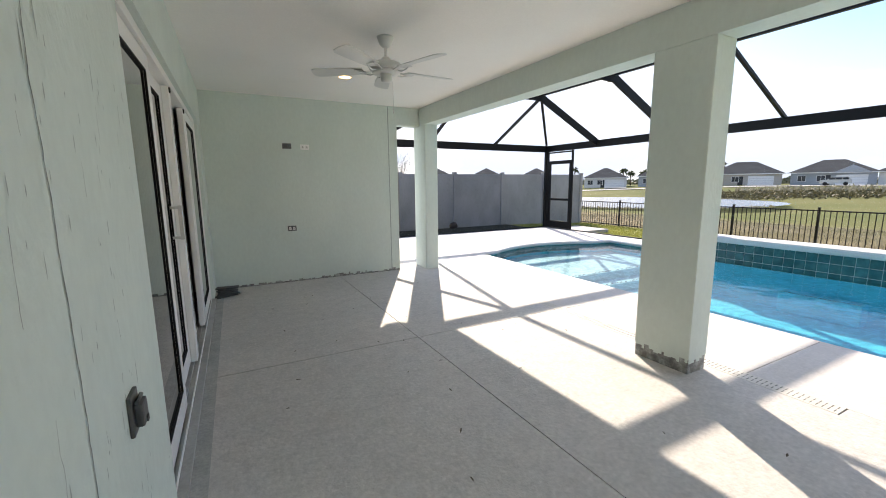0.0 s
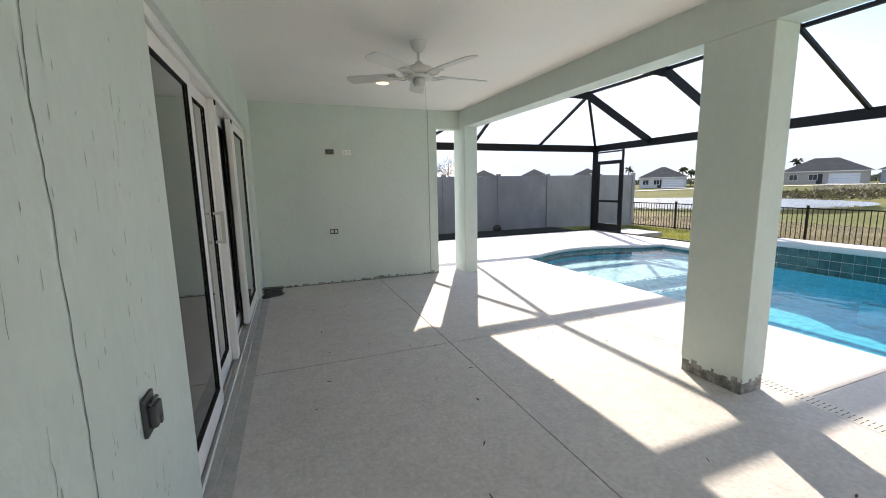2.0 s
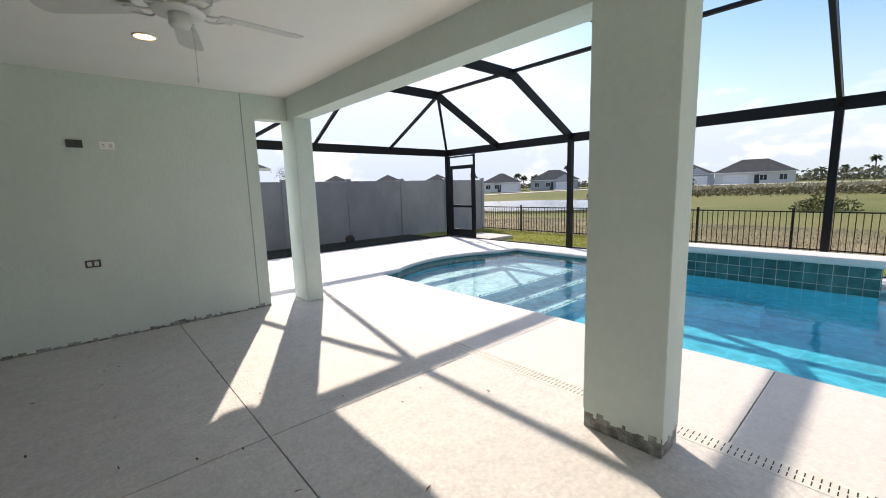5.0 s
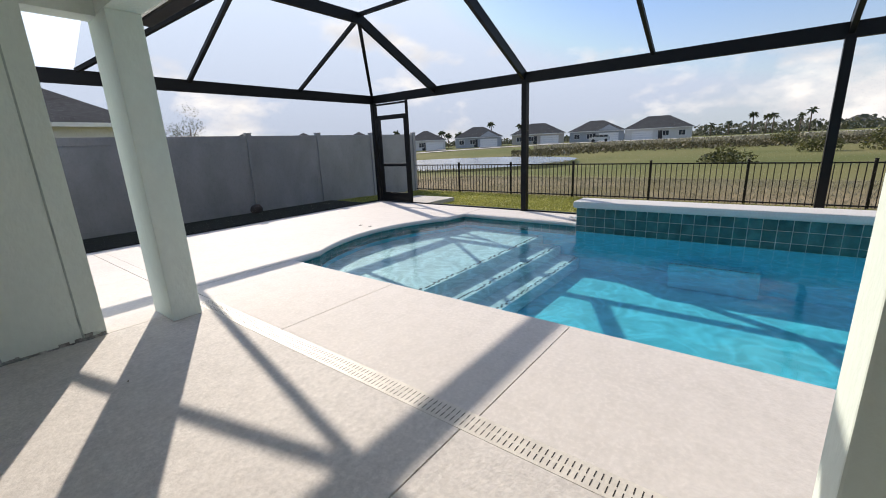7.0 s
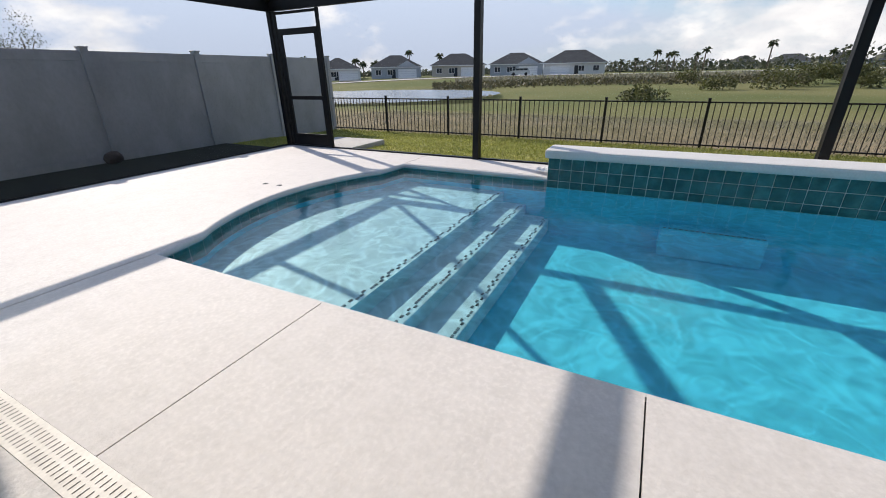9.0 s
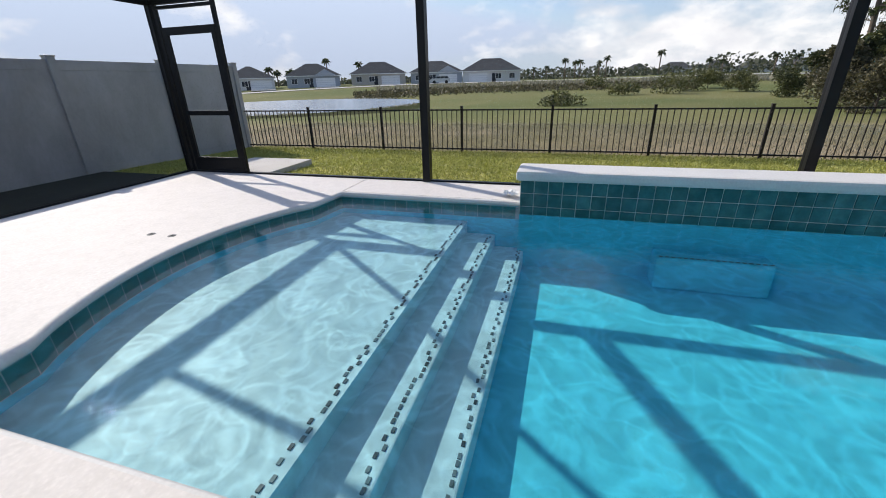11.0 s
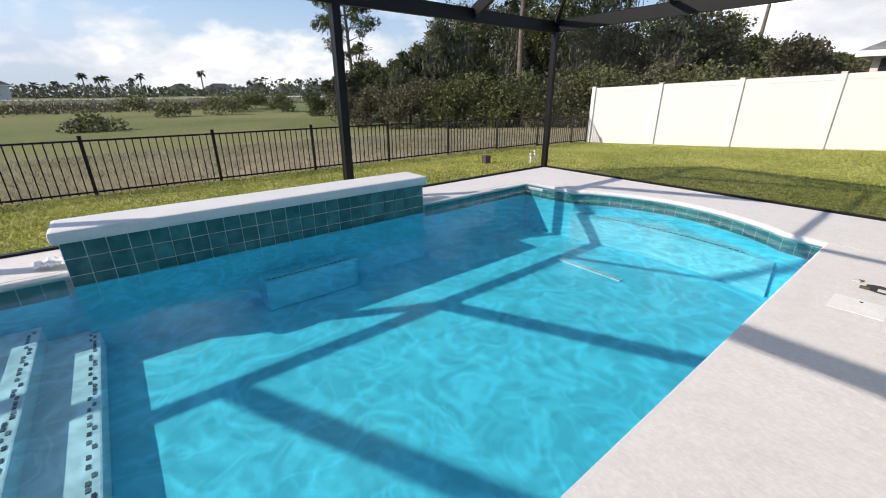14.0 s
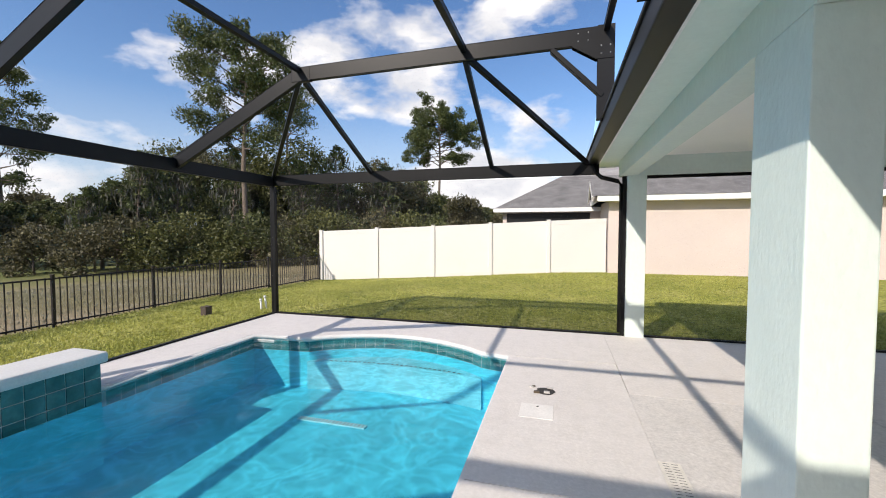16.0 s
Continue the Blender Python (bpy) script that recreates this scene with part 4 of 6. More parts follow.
part("pull_chain", tube([(FX + 0.05, FY, HUBZ - 0.085), (FX + 0.058, FY, HUBZ - 0.12), (FX + 0.058, FY, HUBZ - 0.33)], [0.002, 0.002, 0.002], 6), M_CHROME, sw)
part("fob", lathe([(0.001, 0), (0.005, -0.005), (0.006, -0.03), (0.001, -0.036)], 8, (FX + 0.058, FY, HUBZ - 0.33)), M_FANWHITE, sw)
for k in range(5):
    ang = math.radians(2.5 + 72 * k)
    m = Matrix.Translation((FX, FY, HUBZ - 0.012)) @ Matrix.Rotation(ang, 4, "Z")
    bm = bmesh.new()
    for s in (-1, 1):
        bm_tube(bm, [(0.10, s * 0.018, -0.008), (0.15, s * 0.045, -0.018), (0.20, s * 0.05, -0.008), (0.245, s * 0.028, 0.0)], [0.006] * 4, 6)
    bm_box(bm, 0.19, 0.27, -0.05, 0.05, -0.004, 0.003)
    bmesh.ops.transform(bm, matrix=m, verts=bm.verts)
    iron = part("blade_iron", bm, M_FANWHITE, fan, "scrolled white blade bracket")
    bm = bmesh.new()
    outline = [(0.20, -0.052), (0.30, -0.060), (0.50, -0.068), (0.62, -0.070), (0.655, -0.05), (0.665, 0.0), (0.655, 0.05), (0.62, 0.070), (0.50, 0.068), (0.30, 0.060), (0.20, 0.052)]
    lo = [bm.verts.new((x, y, 0.004 + y * 0.20)) for x, y in outline]
    hi = [bm.verts.new((x, y, 0.011 + y * 0.20)) for x, y in outline]
    bm.faces.new(lo)
    bm.faces.new(hi)
    for i in range(len(outline)):
        j = (i + 1) % len(outline)
        bm.faces.new((lo[i], lo[j], hi[j], hi[i]))
    bmesh.ops.transform(bm, matrix=m, verts=bm.verts)
    part("blade", bm, M_FANWHITE, fan)
# recessed lamp
lamp = thing("recessed_light", (1.235, 4.80, CEIL), "small round warm recessed ceiling light, lit", "ceiling light")
part("trim_ring", lathe([(0.072, -0.0005), (0.085, -0.001), (0.083, -0.007), (0.070, -0.008)], 32, (1.235, 4.80, CEIL), False), M_TRIM, lamp)
part("lens", lathe([(0.0005, -0.005), (0.071, -0.005), (0.071, -0.003), (0.0005, -0.003)], 32, (1.235, 4.80, CEIL)), M_LAMP, lamp, "glowing warm lens")

# ---- screen enclosure ----
cage = thing("screen_enclosure", (CX, 3.7, 0), "dark bronze aluminium pool cage with fine insect screen", "pool cage")
PW = 0.055
YP = (CS, 1.53, 6.0, CN)
GX = 3.53     # riser wall over the house eave


def cb(name, a, b, w, h, up=(0, 0, 1)):
    return part(name, beam(a, b, w, h, up), M_BRONZE, cage)


EM = (EAVE0 + EAVE1) / 2
EH = EAVE1 - EAVE0
for y in YP:
    cb("post", (CX, y - 0.02 if y == 6.0 else y, 0.0), (CX, y - 0.02 if y == 6.0 else y, EAVE0), 0.105 if y in (1.53, 6.0) else 0.08, 0.11 if y in (1.53, 6.0) else 0.09, (1, 0, 0))
cb("post", (3.03, CS, 0.0), (3.03, CS, EAVE0), PW, PW, (1, 0, 0))
cb("eave_beam", (CX, CS - 0.03, EM), (CX, CN + 0.03, EM), PW, EH)
cb("eave_beam", (CX - 0.03, CN, EM), (2.4, CN, EM), PW, EH)
cb("eave_beam", (CX - 0.03, CS, EM + 0.02), (3.40, CS, EM + 0.02), PW, EH)
cb("post", (-0.3, CN, 0.0), (-0.3, CN, EAVE0), PW, PW, (1, 0, 0))
cb("eave_beam", (2.4, CN, EM), (-0.4, CN, EM), PW, EH)
# base rails
cb("base_rail", (CX, CS, 0.0125), (CX, CN, 0.0125), 0.05, 0.024)
cb("base_rail", (CX, CN, 0.0125), (-0.4, CN, 0.0125), 0.05, 0.024)
cb("base_rail", (CX, CS, 0.0125), (-0.3, CS, 0.0125), 0.05, 0.024)
for y in (1.53, 6.0):
    part("bolt", lathe([(0.001, 0.012), (0.012, 0.010), (0.014, 0.0)], 8, (CX - 0.045, y - 0.03, 0.003)), M_BRONZE, cage)
    part("bolt", lathe([(0.001, 0.012), (0.012, 0.010), (0.014, 0.0)], 8, (CX - 0.045, y + 0.03, 0.003)), M_BRONZE, cage)
# trusses: rafter, flat top, riser on the eave
RH = 0.17
RT = RZ + 0.02
for y in (HIPS, 1.53, 6.0, HIPN):
    cb("rafter", (CX, y, EAVE1 - 0.06), (HIPX, y, RT), PW, RH, (0, 0, 1))
    cb("top_beam", (HIPX + 0.04, y, RT), (GX, y, RT + 0.03), PW, RH)
    part("gusset", box(HIPX - 0.16, HIPX + 0.12, y - 0.031, y + 0.031, RT - 0.10, RT + 0.09, 0.01), M_BRONZE, cage)
    if y == HIPN:
        continue
    cb("riser", (GX, y, 2.78), (GX, y, RT + 0.12), 0.07, 0.16, (1, 0, 0))
    cb("knee_brace", (GX + 0.55, y, RT - 0.07), (GX + 0.03, y, RT - 0.60), 0.05, 0.09, (0, 1, 0))
rivet_me = mesh_of("rivet", lathe([(0.001, 0.006), (0.006, 0.005), (0.008, 0.0)], 8), M_CHROME)
for y in (HIPS, 1.53, 6.0, HIPN):
    for s in (-1, 1):
        bm = bmesh.new()
        pts = [(GX - 0.07, RT - 0.22), (GX + 0.10, RT - 0.22), (GX + 0.34, RT - 0.07), (GX + 0.34, RT + 0.10), (GX - 0.07, RT + 0.12)]
        lo = [bm.verts.new((x, y + s * 0.036, z)) for x, z in pts]
        hi = [bm.verts.new((x, y + s * 0.041, z)) for x, z in pts]
        bm.faces.new(lo)
        bm.faces.new(hi)
        for i in range(5):
            bm.faces.new((lo[i], lo[(i + 1) % 5], hi[(i + 1) % 5], hi[i]))
        g = part("riser_gusset", bm, M_BRONZE, cage)
        for x, z in ((GX - 0.04, RT - 0.17), (GX + 0.05, RT - 0.17), (GX - 0.04, RT - 0.09), (GX + 0.05, RT - 0.09), (GX + 0.18, RT - 0.02), (GX + 0.28, RT - 0.02), (GX + 0.18, RT + 0.06), (GX + 0.28, RT + 0.06)):
            piece("rivet", rivet_me, g, pose(x, y + s * 0.041, z, -90 * s, 0, 0))
TH = 0.055
cb("hip", (CX, CN, EAVE1 - 0.03), (HIPX, HIPN, RT), TH, TH)
cb("hip", (CX, CS, EAVE1 - 0.03), (HIPX, HIPS, RT), TH, TH)
for x in (HIPX, 5.05):
    cb("purlin", (x, HIPS, RT + 0.05), (x, HIPN, RT + 0.05), TH, TH)
    cb("end_rafter", (x, HIPN, RT), (x, CN, EAVE1 - 0.03), TH, TH)
    cb("end_rafter", (x, HIPS, RT), (x, CS, EAVE1), TH, TH)
cb("end_brace", (5.05, HIPS, RT), (GX + 0.03, CS, EAVE1), TH, TH)
cb("end_brace", (5.05, HIPN, RT), (GX + 0.03, CN, EAVE1), TH, TH)
cb("mid_rafter", (CX, 3.78, EAVE1 - 0.02), (HIPX, 3.78, RT + 0.02), 0.05, 0.055)
cb("mid_purlin", (HIPX, 3.78, RT + 0.05), (GX, 3.78, RT + 0.06), 0.05, 0.055)
cb("wall_rail", (GX, HIPS, RT + 0.09), (GX, HIPN, RT + 0.09), 0.05, 0.06)
# gutter along the house
part("gutter", box(EX + 0.004, EX + 0.15, ES, EN, 2.625, 2.78, 0.012), M_BRONZE, cage, "dark box gutter under the cage roof")
part("gutter_lip", box(EX + 0.135, EX + 0.165, ES, EN, 2.78, 2.81, 0.004), M_BRONZE, cage)
part("downspout", tube([(EX + 0.06, CS + 0.05, 2.64), (EX + 0.05, CS + 0.05, 2.50), (EX - 0.04, CS + 0.04, 2.42), (3.13, CS + 0.02, 2.36), (3.07, CS + 0.0, 2.30), (3.07, CS, 0.05)], [0.034] * 6, 10), M_BRONZE, cage)
cb("porch_rail", (2.74, CS, HEAD - 0.02), (WX, CS, HEAD - 0.02), 0.05, 0.035)
cb("porch_post", (1.1, CS, 0.02), (1.1, CS, HEAD - 0.03), 0.05, 0.05, (1, 0, 0))


def screen(*pts):
    part("screen", sheet(pts), M_SCREEN, cage)


for y0, y1 in ((CS, 1.53), (1.53, 6.0)):
    screen((CX, y0, 0), (CX, y1, 0), (CX, y1, EAVE0), (CX, y0, EAVE0))
screen((CX, 6.0, 0), (CX, 9.085, 0), (CX, 9.085, EAVE0), (CX, 6.0, EAVE0))
screen((CX, 9.085, 2.155), (CX, CN, 2.155), (CX, CN, EAVE0), (CX, 9.085, EAVE0))
screen((CX, CN, 0), (3.46, CN, 0), (3.46, CN, EAVE0), (CX, CN, EAVE0))
screen((3.46, CN, 0), (-0.4, CN, 0), (-0.4, CN, EAVE0), (3.46, CN, EAVE0))
screen((CX, CS, 0), (3.03, CS, 0), (3.03, CS, EAVE0), (CX, CS, EAVE0))
screen((2.73, CS, 0), (WX, CS, 0), (WX, CS, HEAD), (2.73, CS, HEAD))
ys = (HIPS, 1.53, 3.78, 6.0, HIPN)
for y0, y1 in zip(ys, ys[1:]):
    screen((CX, y0, EAVE1), (CX, y1, EAVE1), (HIPX, y1, RT + 0.09), (HIPX, y0, RT + 0.09))
    screen((HIPX, y0, RT + 0.09), (HIPX, y1, RT + 0.09), (5.05, y1, RT + 0.09), (5.05, y0, RT + 0.09))
    screen((5.05, y0, RT + 0.09), (5.05, y1, RT + 0.09), (GX, y1, RT + 0.11), (GX, y0, RT + 0.11))
for hy, ey in ((HIPN, CN), (HIPS, CS)):
    screen((CX, hy, EAVE1), (CX, ey, EAVE1), (HIPX, hy, RT + 0.09))
    screen((CX, ey, EAVE1), (HIPX, ey, EAVE1), (HIPX, hy, RT + 0.09))
    screen((HIPX, ey, EAVE1), (5.05, ey, EAVE1), (5.05, hy, RT + 0.09), (HIPX, hy, RT + 0.09))
    screen((5.05, ey, EAVE1), (GX, ey, EAVE1), (GX, hy, RT + 0.09), (5.05, hy, RT + 0.09))

# screen door
sd = thing("screen_door", (CX, 9.6, 0), "dark bronze framed screen door, closed", "door")
D0, D1 = 9.12, 10.10
DT = 2.03
for y in (9.085, 10.14):
    part("jamb", box(CX - 0.025, CX + 0.025, y - 0.025, y + 0.025, 0.025, 2.45), M_BRONZE, sd)
part("transom_bar", box(CX - 0.025, CX + 0.025, 9.11, 10.115, 2.395, 2.435), M_BRONZE, sd)
leaf = part("leaf_stile", box(CX - 0.02, CX + 0.02, D0, D0 + 0.075, 0.03, 2.155, 0.003), M_BRONZE, sd)
part("leaf_stile", box(CX - 0.02, CX + 0.02, D1 - 0.095, D1 - 0.01, 0.03, 2.155, 0.003), M_BRONZE, sd)
for z0, z1 in ((0.03, 0.25), (0.905, 0.975), (2.05, 2.155)):
    part("leaf_rail", box(CX - 0.019, CX + 0.019, D0 + 0.075, D1 - 0.095, z0, z1, 0.003), M_BRONZE, sd)
part("latch", box(CX - 0.045, CX - 0.0205, D0 + 0.02, D0 + 0.05, 0.96, 1.06, 0.004), M_BRONZE, sd)
for z0, z1 in ((0.25, 0.905), (0.975, 2.05)):
    part("screen", sheet([(CX, D0 + 0.075, z0), (CX, D1 - 0.095, z0), (CX, D1 - 0.095, z1), (CX, D0 + 0.075, z1)]), M_SCREEN, sd)

# ---- yard: slab, fences, small fittings ----
setting("stoop", box(CX + 0.05, 10.85, 8.9, 10.25, -0.2, -0.04, 0.01), M_CONC, "small concrete slab outside the screen door", "pavement")

IRON_X = 13.22
picket_me = mesh_of("picket", box(-0.008, 0.008, -0.008, 0.008, 0.0, 0.92), M_FENCE)
post_me = mesh_of("post", box(-0.026, 0.026, -0.026, 0.026, -0.3, 1.0, 0.004), M_FENCE)
cap_me = mesh_of("post_cap", box(-0.031, 0.031, -0.031, 0.031, 1.0, 1.015, 0.004), M_FENCE)


def iron_panel(y0, y1):
    z = float(ground_z(IRON_X, (y0 + y1) / 2))
    f = thing("picket_fence", (IRON_X, y0, z), "black aluminium picket fence panel on the lawn's edge", "fence", "picket fence")
    base = Matrix.Translation((IRON_X, y0, z))
    piece("post", post_me, f, base)
    piece("post_cap", cap_me, f, base)
    L = y1 - y0
    for zz in (0.07, 0.93):
        part("rail", beam((IRON_X, y0 + 0.026, z + zz), (IRON_X, y1 - 0.026, z + zz), 0.026, 0.03), M_FENCE, f)
    n_ = max(2, int(L / 0.112))
    for i in range(1, n_):
        piece("picket", picket_me, f, Matrix.Translation((IRON_X, y0 + L * i / n_, z + 0.03)))


edges = [12.38, 10.4]
while edges[-1] > -9.0:
    edges.append(edges[-1] - 1.985)
edges.append(-10.42)
for a, b in zip(edges, edges[1:]):
    iron_panel(b, a)


def vinyl_fence(start, end, count, top, material, label, group, post_top=0.06, top_end=None):
    """Solid tongue-and-groove panels between square posts, the top running in a line from top to top_end."""
    s, e_ = Vector((*start, 0)), Vector((*end, 0))
    d = (e_ - s) / count
    ang = math.degrees(math.atan2(d.y, d.x))
    L = d.length
    rise = ((top if top_end is None else top_end) - top) / count
    lean = Matrix.Identity(4)
    lean[2][0] = rise / L
    for i in range(count):
        p = s + d * i
        z = float(min(ground_z(p.x, p.y), 0.3)) - 0.03
        H = top + rise * i - z
        f = thing("privacy_fence", (p.x, p.y, z), label, "fence", group)
        m = pose(p.x, p.y, z, 0, 0, ang)
        bm = box(-0.063, 0.063, -0.063, 0.063, -0.1, H + post_top * 0.6, 0.006)
        bm_box(bm, -0.075, 0.075, -0.075, 0.075, H + post_top * 0.6, H + post_top, 0.012)
        bmesh.ops.transform(bm, matrix=m, verts=bm.verts)
        part("post", bm, material, f)
        m = m @ lean
        for za, zb in ((-0.08, 0.19), (H - 0.16, H)):
            bm = box(0.063, L - 0.063, -0.025, 0.025, za, zb, 0.004)
            bmesh.ops.transform(bm, matrix=m, verts=bm.verts)
            part("rail", bm, material, f)
        nb = 1
        w = (L - 0.126) / nb
        for k in range(nb):
            bm = box(0.063 + k * w + 0.0015, 0.063 + (k + 1) * w - 0.0015, -0.018, 0.018, 0.19, H - 0.16, 0.003)
            bmesh.ops.transform(bm, matrix=m, verts=bm.verts)
            part("panel", bm, material, f)


vinyl_fence((13.22, 12.42), (-9.33, 12.42), 11, 1.80, M_VINYL_N, "tall streaked white vinyl privacy fence panel, its shaded side painted grey", "north privacy fence", 0.07)
vinyl_fence((13.15, -10.5), (2.15, -12.95), 5, 1.60, M_VINYL, "tall almond vinyl privacy fence panel in full sun", "south privacy fence", 0.05, 2.10)
# Dark sheet over the lawn, painting in the shade of the north fence.
setting("mulch_strip", box(-0.3, CX, CN + 0.06, 12.33, -0.2, -0.085, 0.0), mat("painted_lawn_shade", (0.018, 0.022, 0.012), 0.95, var=0.4, scale=3, fine=40, fine_var=0.4, bump=0.8, dist=0.02), "dark strip of lawn by the north fence with the fence's shade painted in", "ground")
vb = thing("valve_box", (11.1, -2.95, -0.2), "small dark brown utility stake box on the lawn", "utility box")
part("body", box(11.03, 11.17, -3.03, -2.87, -0.22, 0.0, 0.01), M_BROWNBOX, vb)
part("lid", box(11.02, 11.18, -3.04, -2.86, 0.0, 0.025, 0.006), M_BROWNBOX, vb)
for k, (px, py, lean) in enumerate(((10.36, -3.72, 0.02), (10.30, -3.82, 0.05))):
    pv = thing("pvc_stub", (px, py, -0.2), "white upright pvc pipe stub in the lawn", "pipe", "pipe stubs")
    part("pipe", tube([(px, py, -0.25), (px + lean, py, 0.06 + 0.06 * k)], [0.022, 0.022], 10), M_PVC, pv)
    part("cap", lathe([(0.001, 0.03), (0.026, 0.028), (0.028, -0.02), (0.02, -0.02)], 12, (px + lean, py, 0.06 + 0.06 * k)), M_PVC, pv)
st = thing("fence_stone", (6.9, 12.2, -0.1), "grey stone lying against the north fence", "stone")
bm = bmesh.new()
bmesh.ops.create_icosphere(bm, subdivisions=2, radius=0.14, matrix=Matrix.Translation((6.9, 12.2, 0.0)) @ Matrix.Diagonal((1.2, 0.7, 0.9, 1)))
for v in bm.verts:
    v.co += Vector((0.03, 0.03, 0.03)) * noise.noise(v.co * 9)
part("rock", bm, M_BROWNBOX, st)

# ---- deck fittings ----
sk = thing("skimmer", (4.1, 0.1, 0), "white square skimmer lid flush in the deck", "skimmer lid")
part("lid", box(4.01, 4.30, 0.04, 0.33, -0.01, 0.0025, 0.001), mat("white_lid", (0.74, 0.71, 0.67), 0.5, bump=0.05), sk)
part("finger_hole", lathe([(0.001, 0.0032), (0.012, 0.0032), (0.012, 0.002), (0.001, 0.002)], 12, (4.15, 0.09, 0)), M_JOINT, sk)
hole = thing("deck_hole", (4.09, -0.29, 0), "ragged dark hole broken in the deck with chips beside it", "hole")
bm = bmesh.new()
rr = random.Random(8)
ring = [bm.verts.new((4.09 + (0.085 + 0.03 * rr.random()) * math.cos(a), -0.29 + (0.075 + 0.03 * rr.random()) * math.sin(a), 0.0028)) for a in np.linspace(0, 2 * math.pi, 18, endpoint=False)]
bm.faces.new(ring)
part("opening", bm, M_JOINT, hole)
for k in range(5):
    a = rr.uniform(0, 6.28)
    x, y, s = 4.14 + 0.10 * math.cos(a), -0.33 + 0.10 * math.sin(a), rr.uniform(0.012, 0.03)
    bm = box(x - s, x + s, y - s * 0.6, y + s * 0.6, 0.0, s * 0.6, 0.003)
    part("chip", bm, M_LEAFBROWN if k % 2 else M_CONC, hole)
for x, y in ((6.65, 7.98), (6.66, 7.73)):
    dc = thing("deck_anchor", (x, y, 0), "small dark round anchor cover in the deck", "deck fitting", "deck anchors")
    part("cover", lathe([(0.001, 0.004), (0.035, 0.004), (0.04, 0.0005), (0.001, 0.0005)], 16, (x, y, 0)), M_RAW, dc)
    part("hole", lathe([(0.001, 0.0055), (0.014, 0.0055), (0.014, 0.004), (0.001, 0.004)], 10, (x, y, 0)), M_JOINT, dc)
# white plastic sheet scrap beside the raised wall
sc = thing("plastic_scrap", (8.75, 4.72, 0), "crumpled white plastic scrap beside the raised wall", "scrap")
bm = bmesh.new()
bmesh.ops.create_grid(bm, x_segments=8, y_segments=8, size=0.09, matrix=Matrix.Translation((8.72, 4.72, 0.04)))
for v in bm.verts:
    v.co.z += 0.045 * noise.noise(v.co * 23) + 0.005
part("crumple", bm, M_TRIM, sc)
# rubble stack in the corner by the door
rb = thing("rubble_stack", (-0.27, 5.83, 0), "stack of grey broken tile slivers in the corner", "rubble")
rr = random.Random(2)
M_SLIVER = mat("dark_slate_sliver", (0.10, 0.10, 0.098), 0.8, var=0.3, scale=20, fine=80, fine_var=0.2, bump=0.3)
for k in range(7):
    a, w = rr.uniform(-30, 30), rr.uniform(0.09, 0.14)
    bm = box(-w, w, -0.06, 0.06, 0.017 * k, 0.017 * k + 0.014, 0.002)
    bmesh.ops.transform(bm, matrix=pose(-0.20 + rr.uniform(-0.02, 0.04), 5.86 + rr.uniform(-0.03, 0.03), 0, 0, 0, a), verts=bm.verts)
    part("sliver", bm, M_SLIVER, rb)
# blown dry leaves and twigs on the porch floor
rr = random.Random(14)
for k in range(34):
    x, y = rr.uniform(0.0, 2.8), rr.uniform(0.4, 5.6)
    ln, wd, a = rr.uniform(0.008, 0.03), rr.uniform(0.002, 0.007), rr.uniform(0, 360)
    bm = bmesh.new()
    pts = [(-ln, 0, 0.002), (-ln * 0.3, -wd, 0.004), (ln * 0.6, -wd * 0.7, 0.006), (ln, 0, 0.003), (ln * 0.5, wd, 0.007), (-ln * 0.4, wd * 0.8, 0.003)]
    bm.faces.new([bm.verts.new(p) for p in pts])
    bmesh.ops.transform(bm, matrix=pose(x, y, 0, 0, 0, a), verts=bm.verts)
    ob = part("dry_leaf", bm, M_LEAFBROWN)
    tagged(ob, "small dry brown leaf blown onto the deck", "leaf", "blown leaves")


# ---- vegetation ----
EYE0 = (4.0, 4.0)


def polar(yaw, d):
    a = math.radians(yaw)
    return EYE0[0] + d * math.sin(a), EYE0[1] + d * math.cos(a)


def quads(centers, sizes, rs, droop=0.0, aspect=1.6):
    """Leaf clumps: one irregular quad at each centre, turned at random."""
    n_ = len(centers)
    u = rs.normal(size=(n_, 3))
    u[:, 2] -= droop
    u /= np.linalg.norm(u, axis=1)[:, None]
    v = np.cross(u, rs.normal(size=(n_, 3)))
    v /= np.linalg.norm(v, axis=1)[:, None] + 1e-9
    s = sizes[:, None]
    c = centers
    j = rs.uniform(0.55, 1.15, size=(n_, 4, 1))
    p = np.stack([c - u * s * aspect * j[:, 0], c - v * s * j[:, 1], c + u * s * aspect * j[:, 2], c + v * s * j[:, 3]], 1)
    verts = p.reshape(-1, 3)
    faces = np.arange(n_ * 4).reshape(-1, 4)
    return verts, faces


def mesh_np(name, verts, faces, material):
    me = bpy.data.meshes.new(name)
    me.from_pydata(verts.tolist(), [], faces.tolist())
    me.materials.append(material)
    return me


